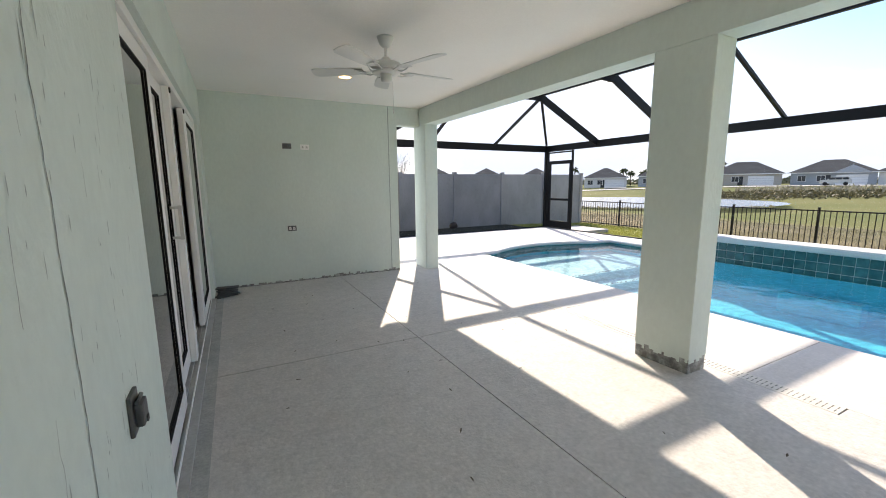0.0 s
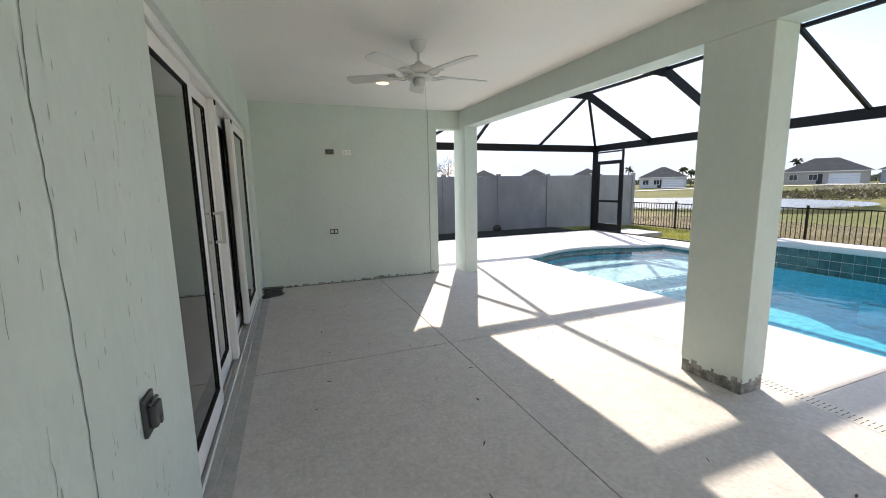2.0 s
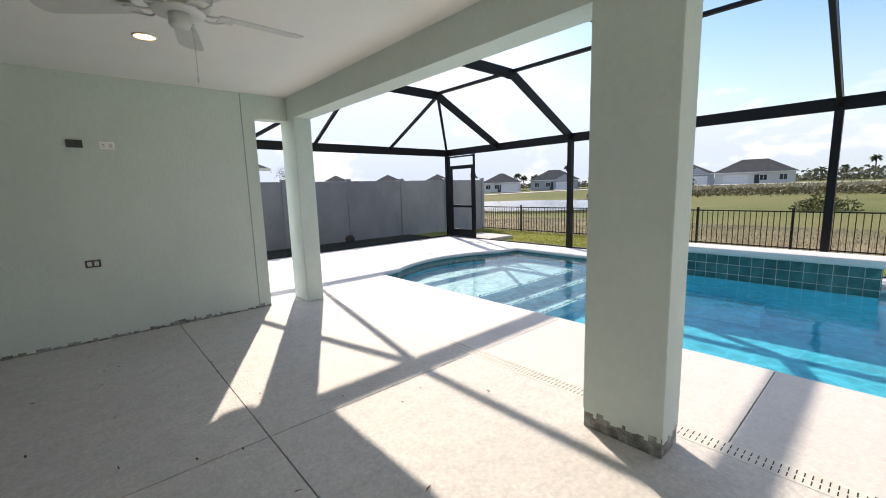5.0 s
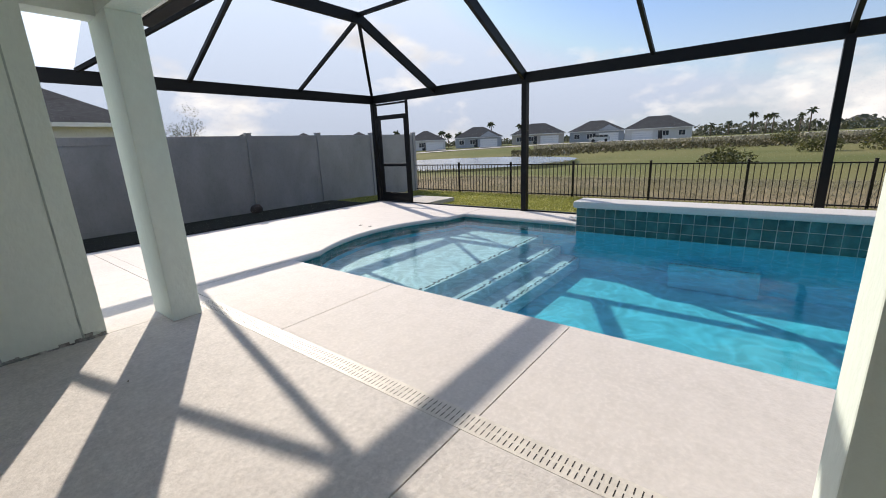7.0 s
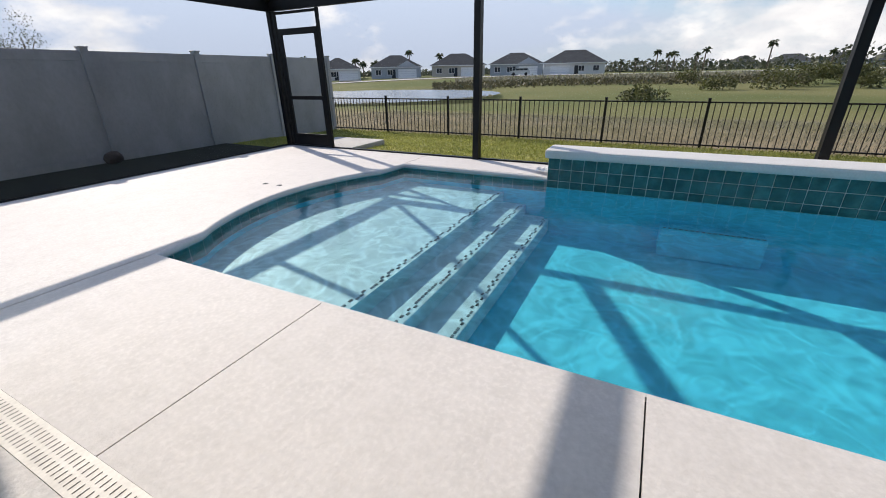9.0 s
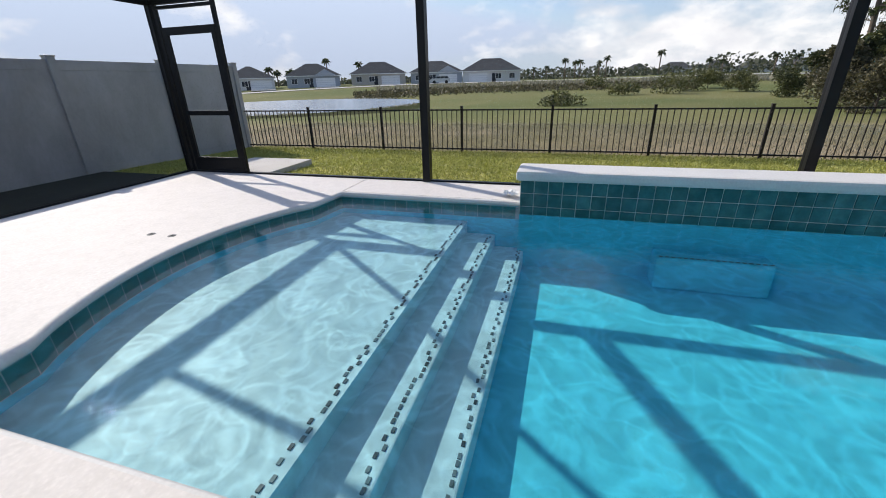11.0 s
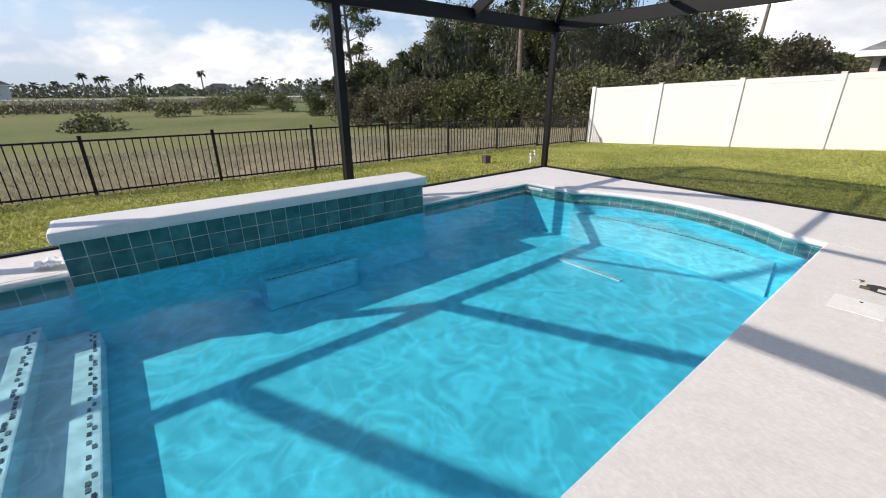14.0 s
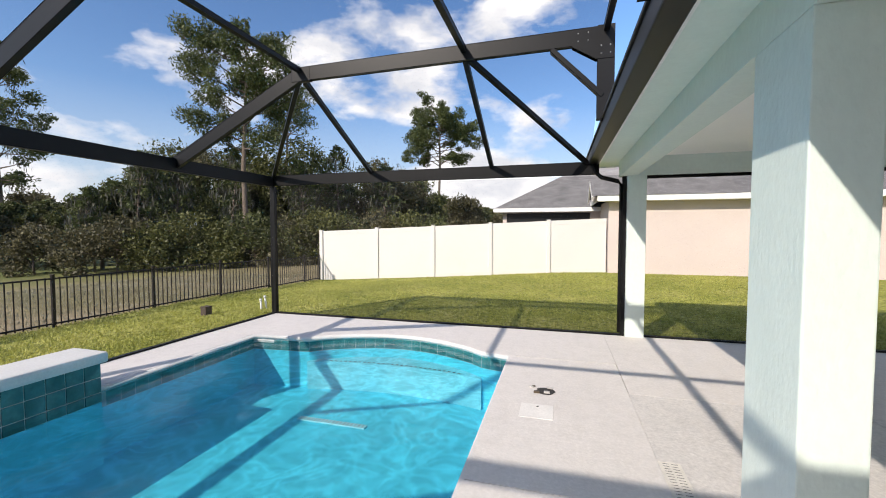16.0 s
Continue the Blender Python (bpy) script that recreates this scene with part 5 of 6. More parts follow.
def leafy(name, blobs, count, size, rs, material, parent, droop=0.0, aspect=1.6):
    """A crown from many clumps spread over overlapping lobes, fuller at their skins."""
    w = np.array([b[3] ** 2 for b in blobs])
    idx = rs.choice(len(blobs), size=count, p=w / w.sum())
    B = np.array(blobs)[idx]
    d = rs.normal(size=(count, 3))
    d /= np.linalg.norm(d, axis=1)[:, None]
    r = rs.uniform(0.25, 1.0, count) ** 0.5
    lump = 1 + 0.25 * np.sin(d[:, 0] * 5 + B[:, 0]) * np.sin(d[:, 1] * 4 + B[:, 1]) + 0.15 * rs.normal(size=count)
    c = B[:, :3] + d * (B[:, 3] * r * lump)[:, None] * np.array([1, 1, 0.8])
    v, f = quads(c, rs.uniform(0.5, 1.2, count) * size, rs, droop, aspect)
    ob = new(name, mesh_np(name, v, f, material))
    ob.parent = parent
    ob.matrix_parent_inverse = parent.matrix_basis.inverted()
    return ob


def broad_tree(x, y, h, w, seed, label, material, count=2600, size=0.17, group="woodland trees", low=0.12, name="tree"):
    rs = np.random.RandomState(seed)
    z = float(ground_z(x, y)) - 0.05
    t = thing(name, (x, y, z), label, "tree", group)
    bm = bmesh.new()
    lean = rs.uniform(-0.05, 0.05, 2) * h
    top = Vector((x + lean[0], y + lean[1], z + h * 0.62))
    r0 = 0.022 * h
    bm_tube(bm, [(x, y, z), (x + lean[0] * 0.3, y + lean[1] * 0.2, z + h * 0.25), tuple(top)], [r0, r0 * 0.75, r0 * 0.35], 8)
    blobs = []
    nl = 9
    for k in range(nl):
        a = 2 * math.pi * k / nl + rs.uniform(-0.4, 0.4)
        hh = rs.uniform(low + 0.1, 0.86)
        rad = w * 0.5 * (1.0 - 0.55 * max(0, hh - 0.45)) * rs.uniform(0.45, 0.85)
        tip = Vector((x + math.cos(a) * rad, y + math.sin(a) * rad, z + h * hh))
        start = Vector((x, y, z)).lerp(top, min(0.9, hh * 0.8))
        bm_tube(bm, [tuple(start), tuple(start.lerp(tip, 0.5) + Vector((0, 0, 0.04 * h))), tuple(tip)], [r0 * 0.4, r0 * 0.25, r0 * 0.08], 6)
        blobs.append((tip.x, tip.y, tip.z, w * rs.uniform(0.16, 0.27)))
    blobs.append((top.x, top.y, z + h * 0.84, w * 0.22))
    blobs.append((top.x, top.y, z + h * 0.6, w * 0.28))
    part("trunk", bm, M_BARK, t)
    leafy("crown", blobs, count, size, rs, material, t)
    return t


def pine(x, y, h, seed, label, crown_from=0.5, spread=0.16, count=1700, lean=0.0, size=0.16, moss=False):
    rs = np.random.RandomState(seed)
    z = float(ground_z(x, y)) - 0.05
    t = thing("pine_tree", (x, y, z), label, "tree", "tall pines")
    bm = bmesh.new()
    r0 = 0.0125 * h
    spine = [Vector((x + lean * h * (u ** 1.5) + 0.12 * math.sin(7 * u + seed), y + 0.12 * math.cos(5 * u + seed), z + h * u)) for u in (0, 0.2, 0.4, 0.6, 0.8, 0.97)]
    bm_tube(bm, [tuple(p) for p in spine], [r0, r0 * 0.85, r0 * 0.7, r0 * 0.55, r0 * 0.32, r0 * 0.08], 9)
    blobs = []
    nb = 46
    for k in range(nb):
        u = crown_from + (0.98 - crown_from) * (k + rs.uniform(0, 0.8)) / nb
        i = min(4, int(u / 0.2))
        p = spine[i].lerp(spine[i + 1], (u - 0.2 * i) / 0.2)
        a = 2.4 * k + rs.uniform(-0.5, 0.5)
        prof = math.sin(math.pi * min(1, (u - crown_from) / (1 - crown_from) * 0.75 + 0.22))
        L = h * spread * prof * rs.uniform(0.6, 1.15)
        tip = p + Vector((math.cos(a) * L, math.sin(a) * L, L * rs.uniform(-0.05, 0.75)))
        mid = p.lerp(tip, 0.55) + Vector((0, 0, -0.05 * L))
        bm_tube(bm, [tuple(p), tuple(mid), tuple(tip)], [r0 * 0.28, r0 * 0.16, r0 * 0.05], 5)
        # needle tufts on short side twigs along the outer half of the limb
        for j in range(7):
            q = mid.lerp(tip, rs.uniform(0.1, 1.1)) + Vector((rs.normal() * 0.13 * L, rs.normal() * 0.13 * L, rs.uniform(-0.08, 0.2) * L))
            blobs.append((q.x, q.y, q.z, rs.uniform(0.13, 0.22) * max(1.0, min(L, 3.2))))
    part("trunk", bm, M_BARK, t)
    leafy("crown", blobs, count, size, rs, M_LEAF_PINE, t, aspect=3.0)
    if moss:
        c = np.array([b[:3] for b in blobs if rs.rand() > 0.6 for _ in range(5)])
        c = c + rs.normal(size=c.shape) * np.array([0.25, 0.25, 0.2]) - np.array([0, 0, 0.6])
        v, f = quads(c, rs.uniform(0.02, 0.045, len(c)), rs, 5.0, 8.0)
        ob = new("hanging_moss", mesh_np("hanging_moss", v, f, M_MOSS))
        ob["kind"] = "stuff"
        ob.parent = t
        ob.matrix_parent_inverse = t.matrix_basis.inverted()
    return t


# woodland beyond the picket fence
rs0 = np.random.RandomState(77)
prof = ((114, 1.6), (117, 3.2), (119, 4.4), (122, 4.0), (125, 5.0), (128, 8.3), (134, 9.0), (140, 8.6), (146, 9.2), (152, 9.0), (158, 8.4), (162, 6.4), (166, 4.6), (171, 3.0), (176, 2.6))
yaw = 114.5
k = 0
while yaw < 175:
    el = np.interp(yaw, [p[0] for p in prof], [p[1] for p in prof])
    d = rs0.uniform(33, 43) if yaw > 120 else rs0.uniform(40, 52)
    x, y = polar(yaw, d)
    h = 2.0 + d * math.tan(math.radians(el)) * rs0.uniform(0.68, 1.34)
    broad_tree(x, y, h, h * rs0.uniform(0.38, 0.72) + 0.8, 100 + k, ("dark green broadleaf tree at the woodland edge", "dense oak tree in the dark woodland", "shaded woodland tree with moss-grey twigs")[k % 3], (M_LEAF_OAK, M_LEAF_OLIVE, M_LEAF_OAK, M_LEAF_OLIVE, M_LEAF_OAK, M_LEAF_LIGHT)[k % 6], 11000, 0.085)
    yaw += rs0.uniform(1.3, 2.0)
    k += 1
for yaw, d, h in ((119, 33, 3.0), (122.5, 30, 2.6), (125.5, 29, 3.2), (129, 28, 2.6), (132, 28.5, 3.3), (135.5, 27.5, 2.8), (139.5, 27, 3.2), (143, 27, 2.8), (147, 27, 3.4), (151, 27, 3.0), (155, 26.5, 3.4), (159, 26, 3.0), (163, 26, 3.0), (116, 38, 2.4), (112, 50, 2.4), (108, 62, 2.2), (105, 70, 2.4)):
    x, y = polar(yaw, d)
    broad_tree(x, y, h, h * (1.0 + 0.7 * ((yaw * 0.37) % 1)), int(yaw * 7), "yellow-green shrub at the foot of the woodland", (M_LEAF_LIGHT, M_LEAF_OAK, M_LEAF_OLIVE)[int(yaw) % 3], 4200, 0.07, "woodland shrubs", 0.0, "shrub")
for yaw, d, h, w in ((88.9, 40, 1.05, 4.0), (96, 58, 1.3, 4), (101, 60, 2.2, 4), (103, 66, 2.6, 4.2), (93, 75, 1.5, 4)):
    x, y = polar(yaw, d)
    broad_tree(x, y, h, w, int(yaw * 11), "low grey-green bush in the open field", M_LEAF_LIGHT, 900, 0.11, "field bushes", 0.0, "bush")
x, y = polar(116.8, 46)
pine(x, y, 17.5, 3, "tall pine with bare trunk and hanging moss", 0.30, 0.17, 12000, 0.01, 0.065, True)
x, y = polar(138.6, 28.5)
pine(x, y, 15.4, 5, "very tall pine with a high open crown over the wood", 0.46, 0.24, 30000, 0.0, 0.047)
x, y = polar(142.5, 43)
pine(x, y, 16.5, 8, "leaning bare-limbed pine in the wood", 0.62, 0.16, 4500, -0.10, 0.062)
x, y = polar(163.6, 52)
pine(x, y, 18.2, 13, "lone pine with a rounded crown", 0.56, 0.27, 30000, 0.0, 0.07)
x, y = polar(118.4, 60)
pine(x, y, 8, 21, "bare dead tree with few needles", 0.6, 0.16, 120, 0.0, 0.12)
for k, (yaw, d, h) in enumerate(((123.4, 31.5, 5.2), (127.6, 31, 7.5), (131.2, 31, 6.8), (136.8, 30.5, 8.2), (145.2, 30, 7.2), (149.6, 31, 8.6), (156.4, 30, 7.0), (160.3, 33, 6.4))):
    x, y = polar(yaw, d)
    pine(x, y, h, 60 + k, "slim half-bare tree hung with grey moss before the wood", 0.35, 0.15, 1500, 0.03 * (-1) ** k, 0.06, True)
x, y = polar(19.2, 42)
broad_tree(x, y, 6.6, 4.2, 555, "thin half-bare tree beyond the north fence", M_LEAF_FAR, 1500, 0.045, "far single trees", 0.2)


def palm(x, y, h, seed):
    rs = np.random.RandomState(seed)
    z = float(ground_z(x, y)) - 0.05
    t = thing("palm_tree", (x, y, z), "slender cabbage palm on the far street", "palm", "far palms")
    bend = rs.uniform(-0.04, 0.04) * h
    part("trunk", tube([(x, y, z), (x + bend * 0.4, y, z + h * 0.5), (x + bend, y, z + h)], [0.22, 0.17, 0.16], 7), M_BARK, t)
    vs, fs = [], []
    c = Vector((x + bend, y, z + h))
    for k in range(26):
        a, e = rs.uniform(0, 6.28), rs.uniform(-0.7, 1.1)
        d = Vector((math.cos(a) * math.cos(e), math.sin(a) * math.cos(e), math.sin(e)))
        s = d.cross(Vector((0, 0, 1))).normalized()
        L = rs.uniform(1.2, 1.8)
        m1, tip = c + d * L * 0.55, c + d * L + Vector((0, 0, -0.55))
        b = len(vs)
        vs += [tuple(c), tuple(m1 + s * 0.32), tuple(tip), tuple(m1 - s * 0.32)]
        fs.append((b, b + 1, b + 2, b + 3))
    ob = new("crown", mesh_np("crown", np.array(vs), np.array(fs), M_LEAF_PALM))
    ob.parent = t
    ob.matrix_parent_inverse = t.matrix_basis.inverted()


for k, (yaw, d, el) in enumerate(((46, 125, 2.3), (52.2, 128, 2.0), (53.1, 132, 1.7), (54.6, 128, 1.8), (59.1, 132, 2.9), (63.0, 130, 2.5), (85.4, 150, 1.3), (89.2, 160, 2.2), (90.4, 165, 1.9), (91.0, 158, 2.0), (94.0, 158, 2.3), (93.2, 170, 1.8), (99.8, 150, 2.7), (104.8, 165, 1.7), (106.0, 175, 1.5), (110.6, 170, 1.8), (112.2, 175, 1.7), (87.0, 172, 1.4))):
    x, y = polar(yaw, d)
    palm(x, y, 1.45 - float(ground_z(x, y)) + d * math.tan(math.radians(el)) - 1.0, 300 + k)

# far belt of trees along the horizon
rs1 = np.random.RandomState(9)
cs, ss = [], []
for yaw in np.arange(20, 122, 0.22):
    d = rs1.uniform(185, 235)
    lo = 0.35 if yaw < 84 else (0.9 if yaw < 105 else 1.5)
    x, y = polar(yaw, d)
    top = 1.4 + d * math.tan(math.radians(lo * rs1.uniform(0.5, 1.3)))
    m = 34
    p = np.stack([x + rs1.normal(size=m) * 1.6, y + rs1.normal(size=m) * 1.6, rs1.uniform(-0.5, 1, m) ** 1.0 * top], 1)
    p[:, 2] = np.clip(p[:, 2], 0.2, None)
    cs.append(p)
    ss.append(rs1.uniform(0.4, 0.9, m))
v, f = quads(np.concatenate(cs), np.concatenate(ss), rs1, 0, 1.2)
tagged(new("far_treeline", mesh_np("far_treeline", v, f, M_LEAF_FAR)), "low belt of trees along the horizon, haze painted into its leaves", "trees", "", "stuff")

# reeds and rough grass on the lake's banks
cs, low_reeds = [], []
for k in range(2600):
    a = rs1.uniform(0, 2 * math.pi)
    r = 1.0 + rs1.normal() * 0.02
    u, v = 17.4 * r * math.cos(a) * (1 + 0.08 * math.sin(3 * a)), 22.0 * r * math.sin(a)
    x, y = LAKE[0] + 0.82 * u + 0.57 * v, LAKE[1] + 0.57 * u - 0.82 * v
    near = u < 4
    if noise.noise(Vector((x * 0.10, y * 0.10, 0))) > (0.12 if near else 0.0):
        low_reeds.append((x, y, -1.12 + rs1.uniform(0.0, 0.10)))
for k in range(3600):
    yaw, d = rs1.uniform(65, 112), rs1.normal(86, 1.8)
    x, y = polar(yaw, d)
    cs.append((x, y, float(ground_z(x, y)) + rs1.uniform(0.1, 0.6)))
cs = np.array(cs)
v, f = quads(cs, rs1.uniform(0.10, 0.2, len(cs)), rs1, 2.5, 3.0)
v2, f2 = quads(np.array(low_reeds), rs1.uniform(0.03, 0.07, len(low_reeds)), rs1, 2.0, 3.0)
v, f = np.concatenate([v, v2]), np.concatenate([f, f2 + len(v)])
tagged(new("reeds", mesh_np("reeds", v, f, M_REED)), "pale feathery reeds along the lake banks", "reeds", "", "stuff")
cs = []
for k in range(9000):
    yaw, d = rs1.uniform(62, 104), rs1.normal(78 + 5 * math.sin(k), 1.8)
    x, y = polar(yaw, d)
    cs.append((x, y, float(ground_z(x, y)) + rs1.uniform(0.0, 0.4)))
v, f = quads(np.array(cs), rs1.uniform(0.10, 0.2, len(cs)), rs1, 1.0, 1.6)
tagged(new("bank_scrub", mesh_np("bank_scrub", v, f, M_LEAF_OLIVE)), "low green scrub along the far bank", "scrub", "", "stuff")

# lawn blades near the cage
def blades(x0, x1, y0, y1, per_m2, seed, hgt):
    rs = np.random.RandomState(seed)
    n_ = int((x1 - x0) * (y1 - y0) * per_m2)
    x, y = rs.uniform(x0, x1, n_), rs.uniform(y0, y1, n_)
    z = ground_z(x, y) - 0.005
    a = rs.uniform(0, 2 * math.pi, n_)
    w, h = rs.uniform(0.006, 0.014, n_), rs.uniform(0.5, 1.2, n_) * hgt
    lx, ly = rs.normal(size=n_) * 0.03, rs.normal(size=n_) * 0.03
    p = np.stack([np.stack([x - np.cos(a) * w, y - np.sin(a) * w, z], 1), np.stack([x + np.cos(a) * w, y + np.sin(a) * w, z], 1), np.stack([x + lx, y + ly, z + h], 1)], 1)
    return p.reshape(-1, 3), np.arange(n_ * 3).reshape(-1, 3)


v1, f1 = blades(9.42, 13.3, -10, 12.3, 900, 1, 0.05)
v2, f2 = blades(-2.5, 9.42, -12.6, -2.92, 550, 2, 0.05)
v3, f3 = blades(13.3, 22, -12, 16, 130, 3, 0.08)
v = np.concatenate([v1, v2])
f = np.concatenate([f1, f2 + len(v1)])
tagged(new("dry_grass", mesh_np("dry_grass", v3, f3, M_REED)), "sparse dry grass stems in the patchy field", "grass", "", "stuff")
tagged(new("grass", mesh_np("grass", v, f, M_GRASS)), "short yellow-green lawn grass blades", "grass", "", "stuff")


# ---- far houses ----
def far_house(yaw, d, w, wall, roof_h, label, garage=1, gable=False, dep=10.0, base=None, facing=None, group="far houses", windows=True):
    x, y = polar(yaw, d)
    z = float(ground_z(x, y)) if base is None else base
    rot = -yaw if facing is None else facing
    m = pose(x, y, z, 0, 0, rot)
    hs = thing("house", (x, y, z), label, "house", group)

    def put(name, bm, mat_, parent=hs):
        bmesh.ops.transform(bm, matrix=m, verts=bm.verts)
        return part(name, bm, mat_, parent)
    W, H = w / 2, 2.75
    put("wall", box(-W, W, 0, dep, -0.8, H), wall)
    bm = bmesh.new()
    o = 0.55
    r = min(W, dep / 2) + o
    ins = r
    V = [bm.verts.new(p) for p in ((-W - o, -o, H - 0.05), (W + o, -o, H - 0.05), (W + o, dep + o, H - 0.05), (-W - o, dep + o, H - 0.05), (-W - o + ins, dep / 2, H + roof_h * 1.4), (W + o - ins + 0.01, dep / 2, H + roof_h * 1.4))]
    for q in ((0, 1, 5, 4), (1, 2, 5), (2, 3, 4, 5), (3, 0, 4)):
        bm.faces.new([V[i] for i in q])
    put("roof", bm, M_ROOF_FAR)
    put("fascia", box(-W - o, W + o, -o - 0.03, -o, H - 0.2, H - 0.02), M_TRIM)
    gx = garage * W * 0.45
    g = put("garage_door", box(gx - 2.4, gx + 2.4, -0.06, -0.003, -0.05, 2.15), M_TRIM)
    for k in range(1, 4):
        put("panel_line", box(gx - 2.38, gx + 2.38, -0.075, -0.061, 0.53 * k - 0.02, 0.53 * k + 0.02), M_STUCCO_C, g)
    if windows:
        for wx in (-garage * W * 0.25, -garage * W * 0.72):
            win = put("window", box(wx - 0.75, wx + 0.75, -0.07, -0.003, 0.75, 2.1), M_TRIM)
            put("pane", box(wx - 0.66, wx - 0.03, -0.09, -0.071, 0.84, 2.01), M_DARKGLASS, win)
            put("pane", box(wx + 0.03, wx + 0.66, -0.09, -0.071, 0.84, 2.01), M_DARKGLASS, win)
        put("front_door", box(-garage * 0.7 - 0.5, -garage * 0.7 + 0.5, -0.06, -0.003, 0, 2.1), M_DARKGLASS)
    if gable:
        bm = bmesh.new()
        a, b, c = (-2.9, -0.6, H - 0.1), (2.9, -0.6, H - 0.1), (0, -0.6, H + 1.45)
        A = [bm.verts.new((gx + p[0], p[1], p[2])) for p in (a, b, c)]
        B = [bm.verts.new((gx + p[0], dep * 0.45, p[2])) for p in (a, b, c)]
        bm.faces.new(A)
        bm.faces.new((A[0], A[2], B[2], B[0]))
        bm.faces.new((A[1], A[2], B[2], B[1]))
        put("gable", bm, wall)
    put("driveway", box(gx - 2.7, gx + 2.7, -9, -0.1, -0.14, 0.06), M_CONC)
    return hs


far_house(50.0, 118, 11, M_STUCCO_B, 2.0, "white single-storey house with grey hip roof and wide garage", 1)
far_house(57.3, 116, 13, M_STUCCO_C, 2.1, "grey-blue single-storey house with a front gable across the lake", 1, True)
far_house(65.4, 116, 14, M_STUCCO_D, 2.1, "tan single-storey house with dark hip roof across the lake", 1)
far_house(72.9, 116, 13.5, M_STUCCO_C, 2.0, "grey single-storey house with white garage across the lake", 1, True)
far_house(80.0, 116, 15, M_STUCCO_B, 2.2, "cream single-storey house with broad hip roof across the lake", -1)
for yaw, d, w in ((101.5, 215, 14), (105.5, 220, 13), (109, 225, 14), (112.5, 225, 13), (97.5, 230, 12)):
    far_house(yaw, d, w, M_STUCCO_B, 2.0, "small pale house low on the horizon", 1, False, 9.0, -0.3 + 0.9, None, "horizon houses")
for yaw, d in ((26, 72), (33.4, 74), (40.7, 78)):
    far_house(yaw, d, 10, M_STUCCO_D, 2.0, "house whose grey hip roof shows over the north fence", 1, False, 10, -0.9, None, "houses past the north fence")
far_house(-7.4, 23.2, 16, M_STUCCO_B, 2.2, "pale neighbouring house with grey roof past the north fence", -1, False, 10, 0.3, 180 + 180, "neighbouring houses", False)

# street and parked car
bm = bmesh.new()
A = [bm.verts.new((*polar(yaw, 102.5), float(ground_z(*polar(yaw, 102.5))) + 0.12)) for yaw in range(40, 121, 2)]
B = [bm.verts.new((*polar(yaw, 106), float(ground_z(*polar(yaw, 106))) + 0.12)) for yaw in range(40, 121, 2)]
for i in range(len(A) - 1):
    bm.faces.new((A[i], A[i + 1], B[i + 1], B[i]))
setting("road", bm, M_CONC, "pale residential street before the far houses", "road")
cx, cy = polar(73.4, 104)
cz = float(ground_z(cx, cy)) + 0.12
car = thing("car", (cx, cy, cz), "silver sport utility car parked on the far street", "car")
cm = pose(cx, cy, cz, 0, 0, -73.4)
bm = bmesh.new()
side = [(-2.3, 0.35), (-2.35, 0.8), (-2.2, 1.05), (-1.2, 1.12), (-0.6, 1.65), (1.6, 1.68), (2.2, 1.1), (2.3, 0.4)]
lo = [bm.verts.new((a, -0.9, b)) for a, b in side]
hi = [bm.verts.new((a, 0.9, b)) for a, b in side]
bm.faces.new(lo)
bm.faces.new(hi)
for i in range(len(side)):
    j = (i + 1) % len(side)
    bm.faces.new((lo[i], lo[j], hi[j], hi[i]))
bmesh.ops.transform(bm, matrix=cm, verts=bm.verts)
part("body", bm, M_CARPAINT, car)
for a, b in ((-0.95, -0.05), (0.02, 0.85), (0.92, 1.75)):
    bm = box(a, b, -0.925, -0.9, 1.12, 1.52)
    bmesh.ops.transform(bm, matrix=cm, verts=bm.verts)
    part("window", bm, M_DARKGLASS, car)
for a in (-1.45, 1.4):
    for s in (-0.85, 0.85):
        bm = lathe([(0.001, -0.11), (0.34, -0.11), (0.36, 0), (0.34, 0.11), (0.001, 0.11)], 16)
        bmesh.ops.transform(bm, matrix=cm @ pose(a, s, 0.36, 90, 0, 0), verts=bm.verts)
        part("wheel", bm, M_TYRE, car)

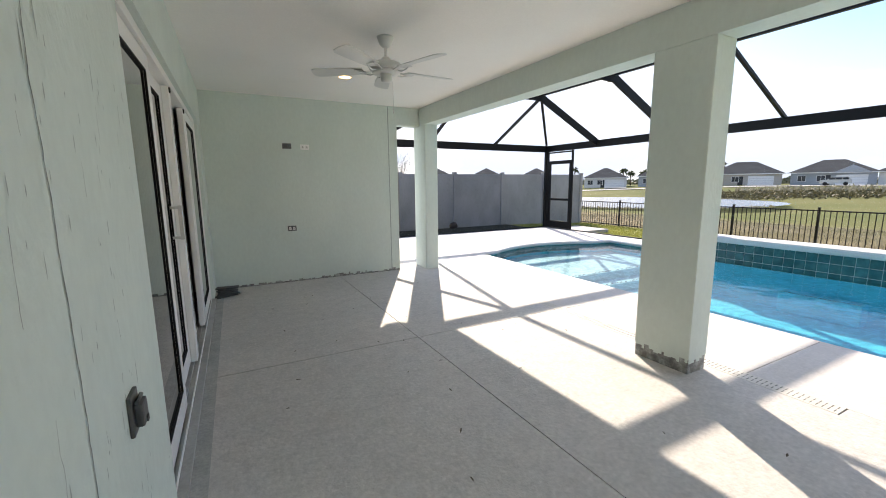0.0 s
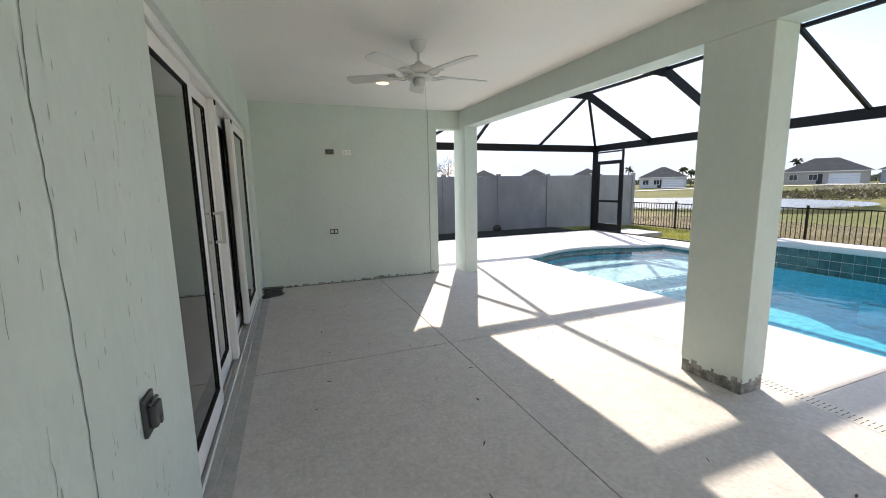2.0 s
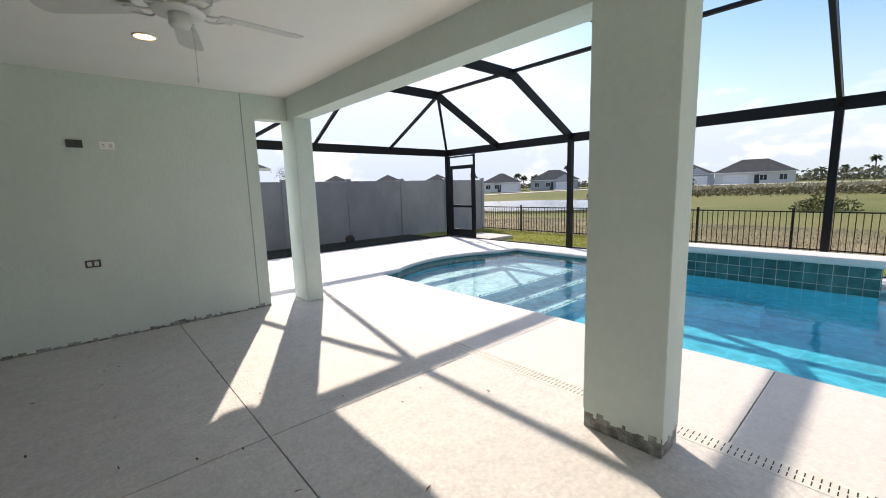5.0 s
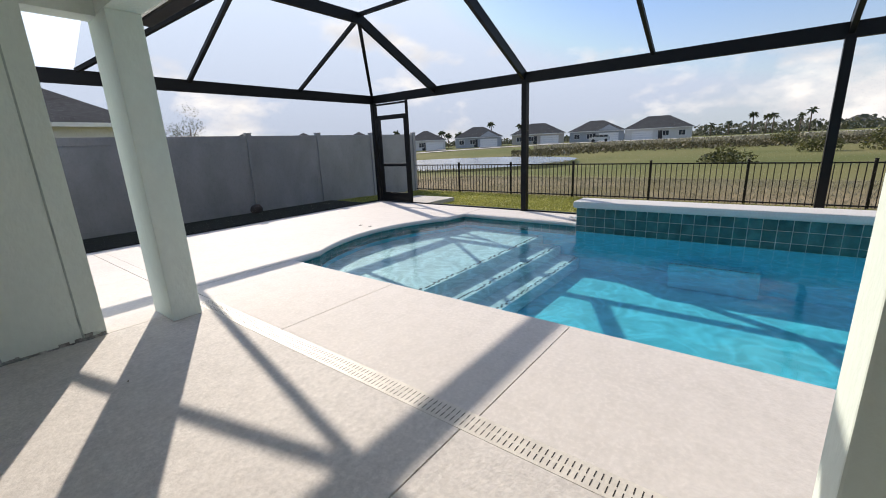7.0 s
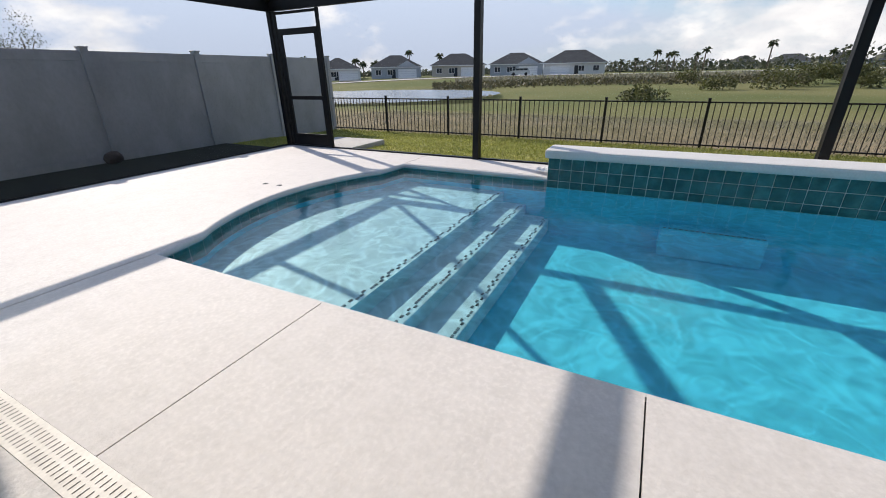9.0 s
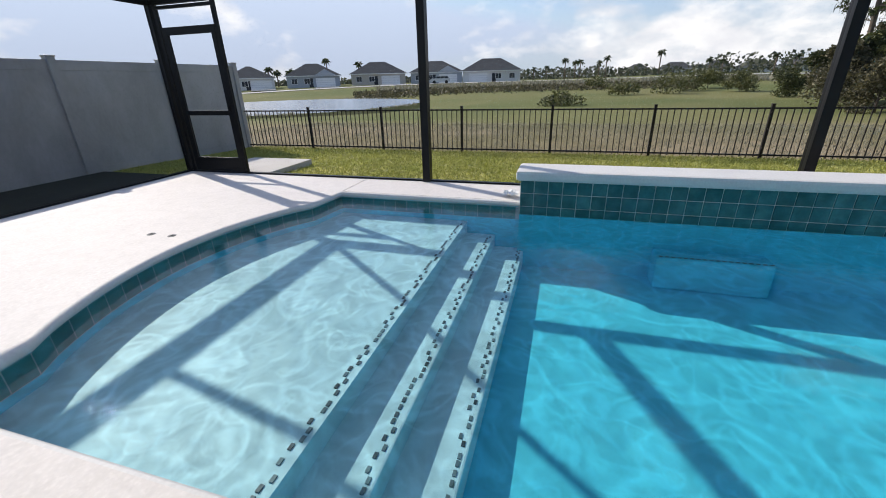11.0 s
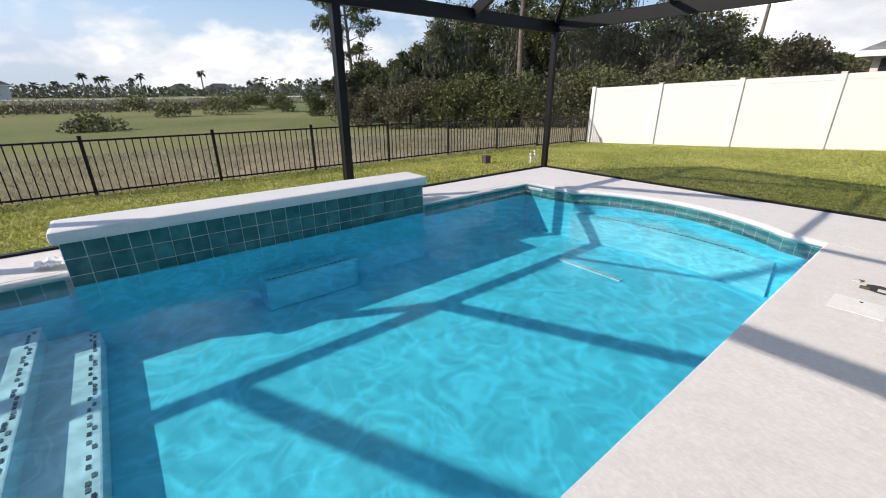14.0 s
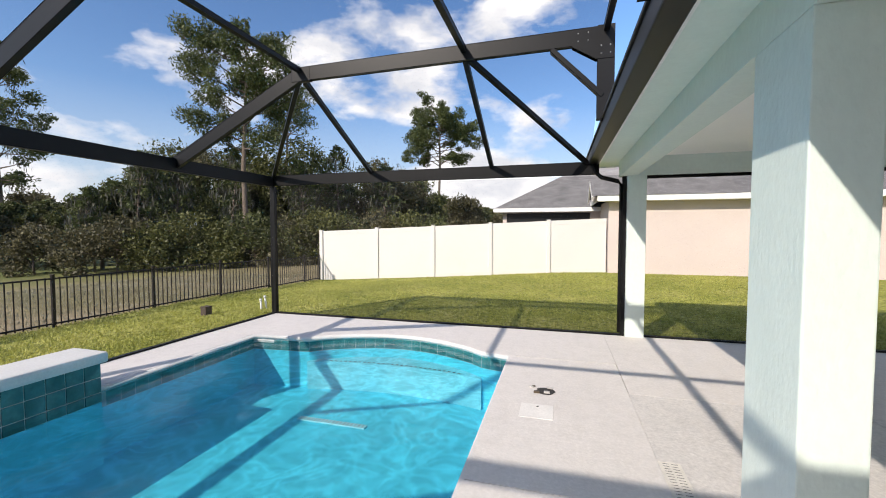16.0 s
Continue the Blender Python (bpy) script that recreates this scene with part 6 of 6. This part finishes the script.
# ---- neighbouring house past the south fence ----
nh = thing("house", (-3, -16, -0.3), "beige stucco neighbour house with grey shingle roof and white fascia", "house", "neighbouring houses")
part("wall", box(-14, 2.15, -24, -12.75, -0.6, 2.78), M_STUCCO_A, nh)
part("fascia", box(-14.3, 2.6, -12.35, -12.30, 2.72, 2.92), M_TRIM, nh, "white fascia board")
part("soffit", box(-14.3, 2.6, -12.75, -12.35, 2.72, 2.76), M_TRIM, nh)
part("fascia", box(2.55, 2.6, -24, -12.35, 2.72, 2.92), M_TRIM, nh)
bm = bmesh.new()
V = [bm.verts.new(p) for p in ((2.6, -12.3, 2.9), (-14.3, -12.3, 2.9), (-14.3, -24.4, 2.9), (2.6, -24.4, 2.9), (-3.4, -18.3, 5.4), (-8.5, -18.3, 5.4))]
for q in ((0, 1, 5, 4), (1, 2, 5), (2, 3, 4, 5), (3, 0, 4)):
    bm.faces.new([V[i] for i in q])
part("roof", bm, M_SHINGLE, nh)
part("wing_wall", box(2.1, 6.6, -24, -16.0, -0.6, 2.55), M_STUCCO_A, nh)
part("wing_fascia", box(2.1, 7.0, -15.6, -15.55, 2.50, 2.68), M_TRIM, nh)
part("wing_fascia", box(6.95, 7.0, -24, -15.6, 2.50, 2.68), M_TRIM, nh)
part("wing_screen", box(2.6, 6.4, -15.98, -15.95, 1.2, 2.45), M_BRONZE, nh, "dark screened porch opening")
bm = bmesh.new()
V = [bm.verts.new(p) for p in ((7.0, -15.55, 2.66), (1.0, -15.55, 2.66), (1.0, -24, 2.66), (7.0, -24, 2.66), (2.6, -19.7, 5.2), (-2.5, -19.7, 5.2))]
for q in ((0, 1, 5, 4), (1, 2, 5), (2, 3, 4, 5), (3, 0, 4)):
    bm.faces.new([V[i] for i in q])
part("wing_roof", bm, M_SHINGLE, nh)
GA, GB, GC = (2.65, -12.28, 2.80), (2.65, -14.4, 2.80), (2.65, -13.34, 3.50)
bm = bmesh.new()
bm.faces.new([bm.verts.new(p) for p in (GA, GB, GC)])
part("gable_end", bm, M_STUCCO_A, nh)
bm = bmesh.new()
A = [bm.verts.new((2.80, p[1], p[2] + 0.12)) for p in (GA, GB, GC)]
B = [bm.verts.new((-2.0, p[1], p[2] + 0.12)) for p in (GA, GB, GC)]
bm.faces.new((A[0], A[2], B[2], B[0]))
bm.faces.new((A[1], A[2], B[2], B[1]))
part("gable_roof", bm, M_SHINGLE, nh)
for a, b in ((GA, GC), (GB, GC)):
    part("rake_board", beam((2.78, a[1], a[2] + 0.02), (2.78, b[1], b[2] + 0.02), 0.04, 0.16), M_TRIM, nh, "white rake board")
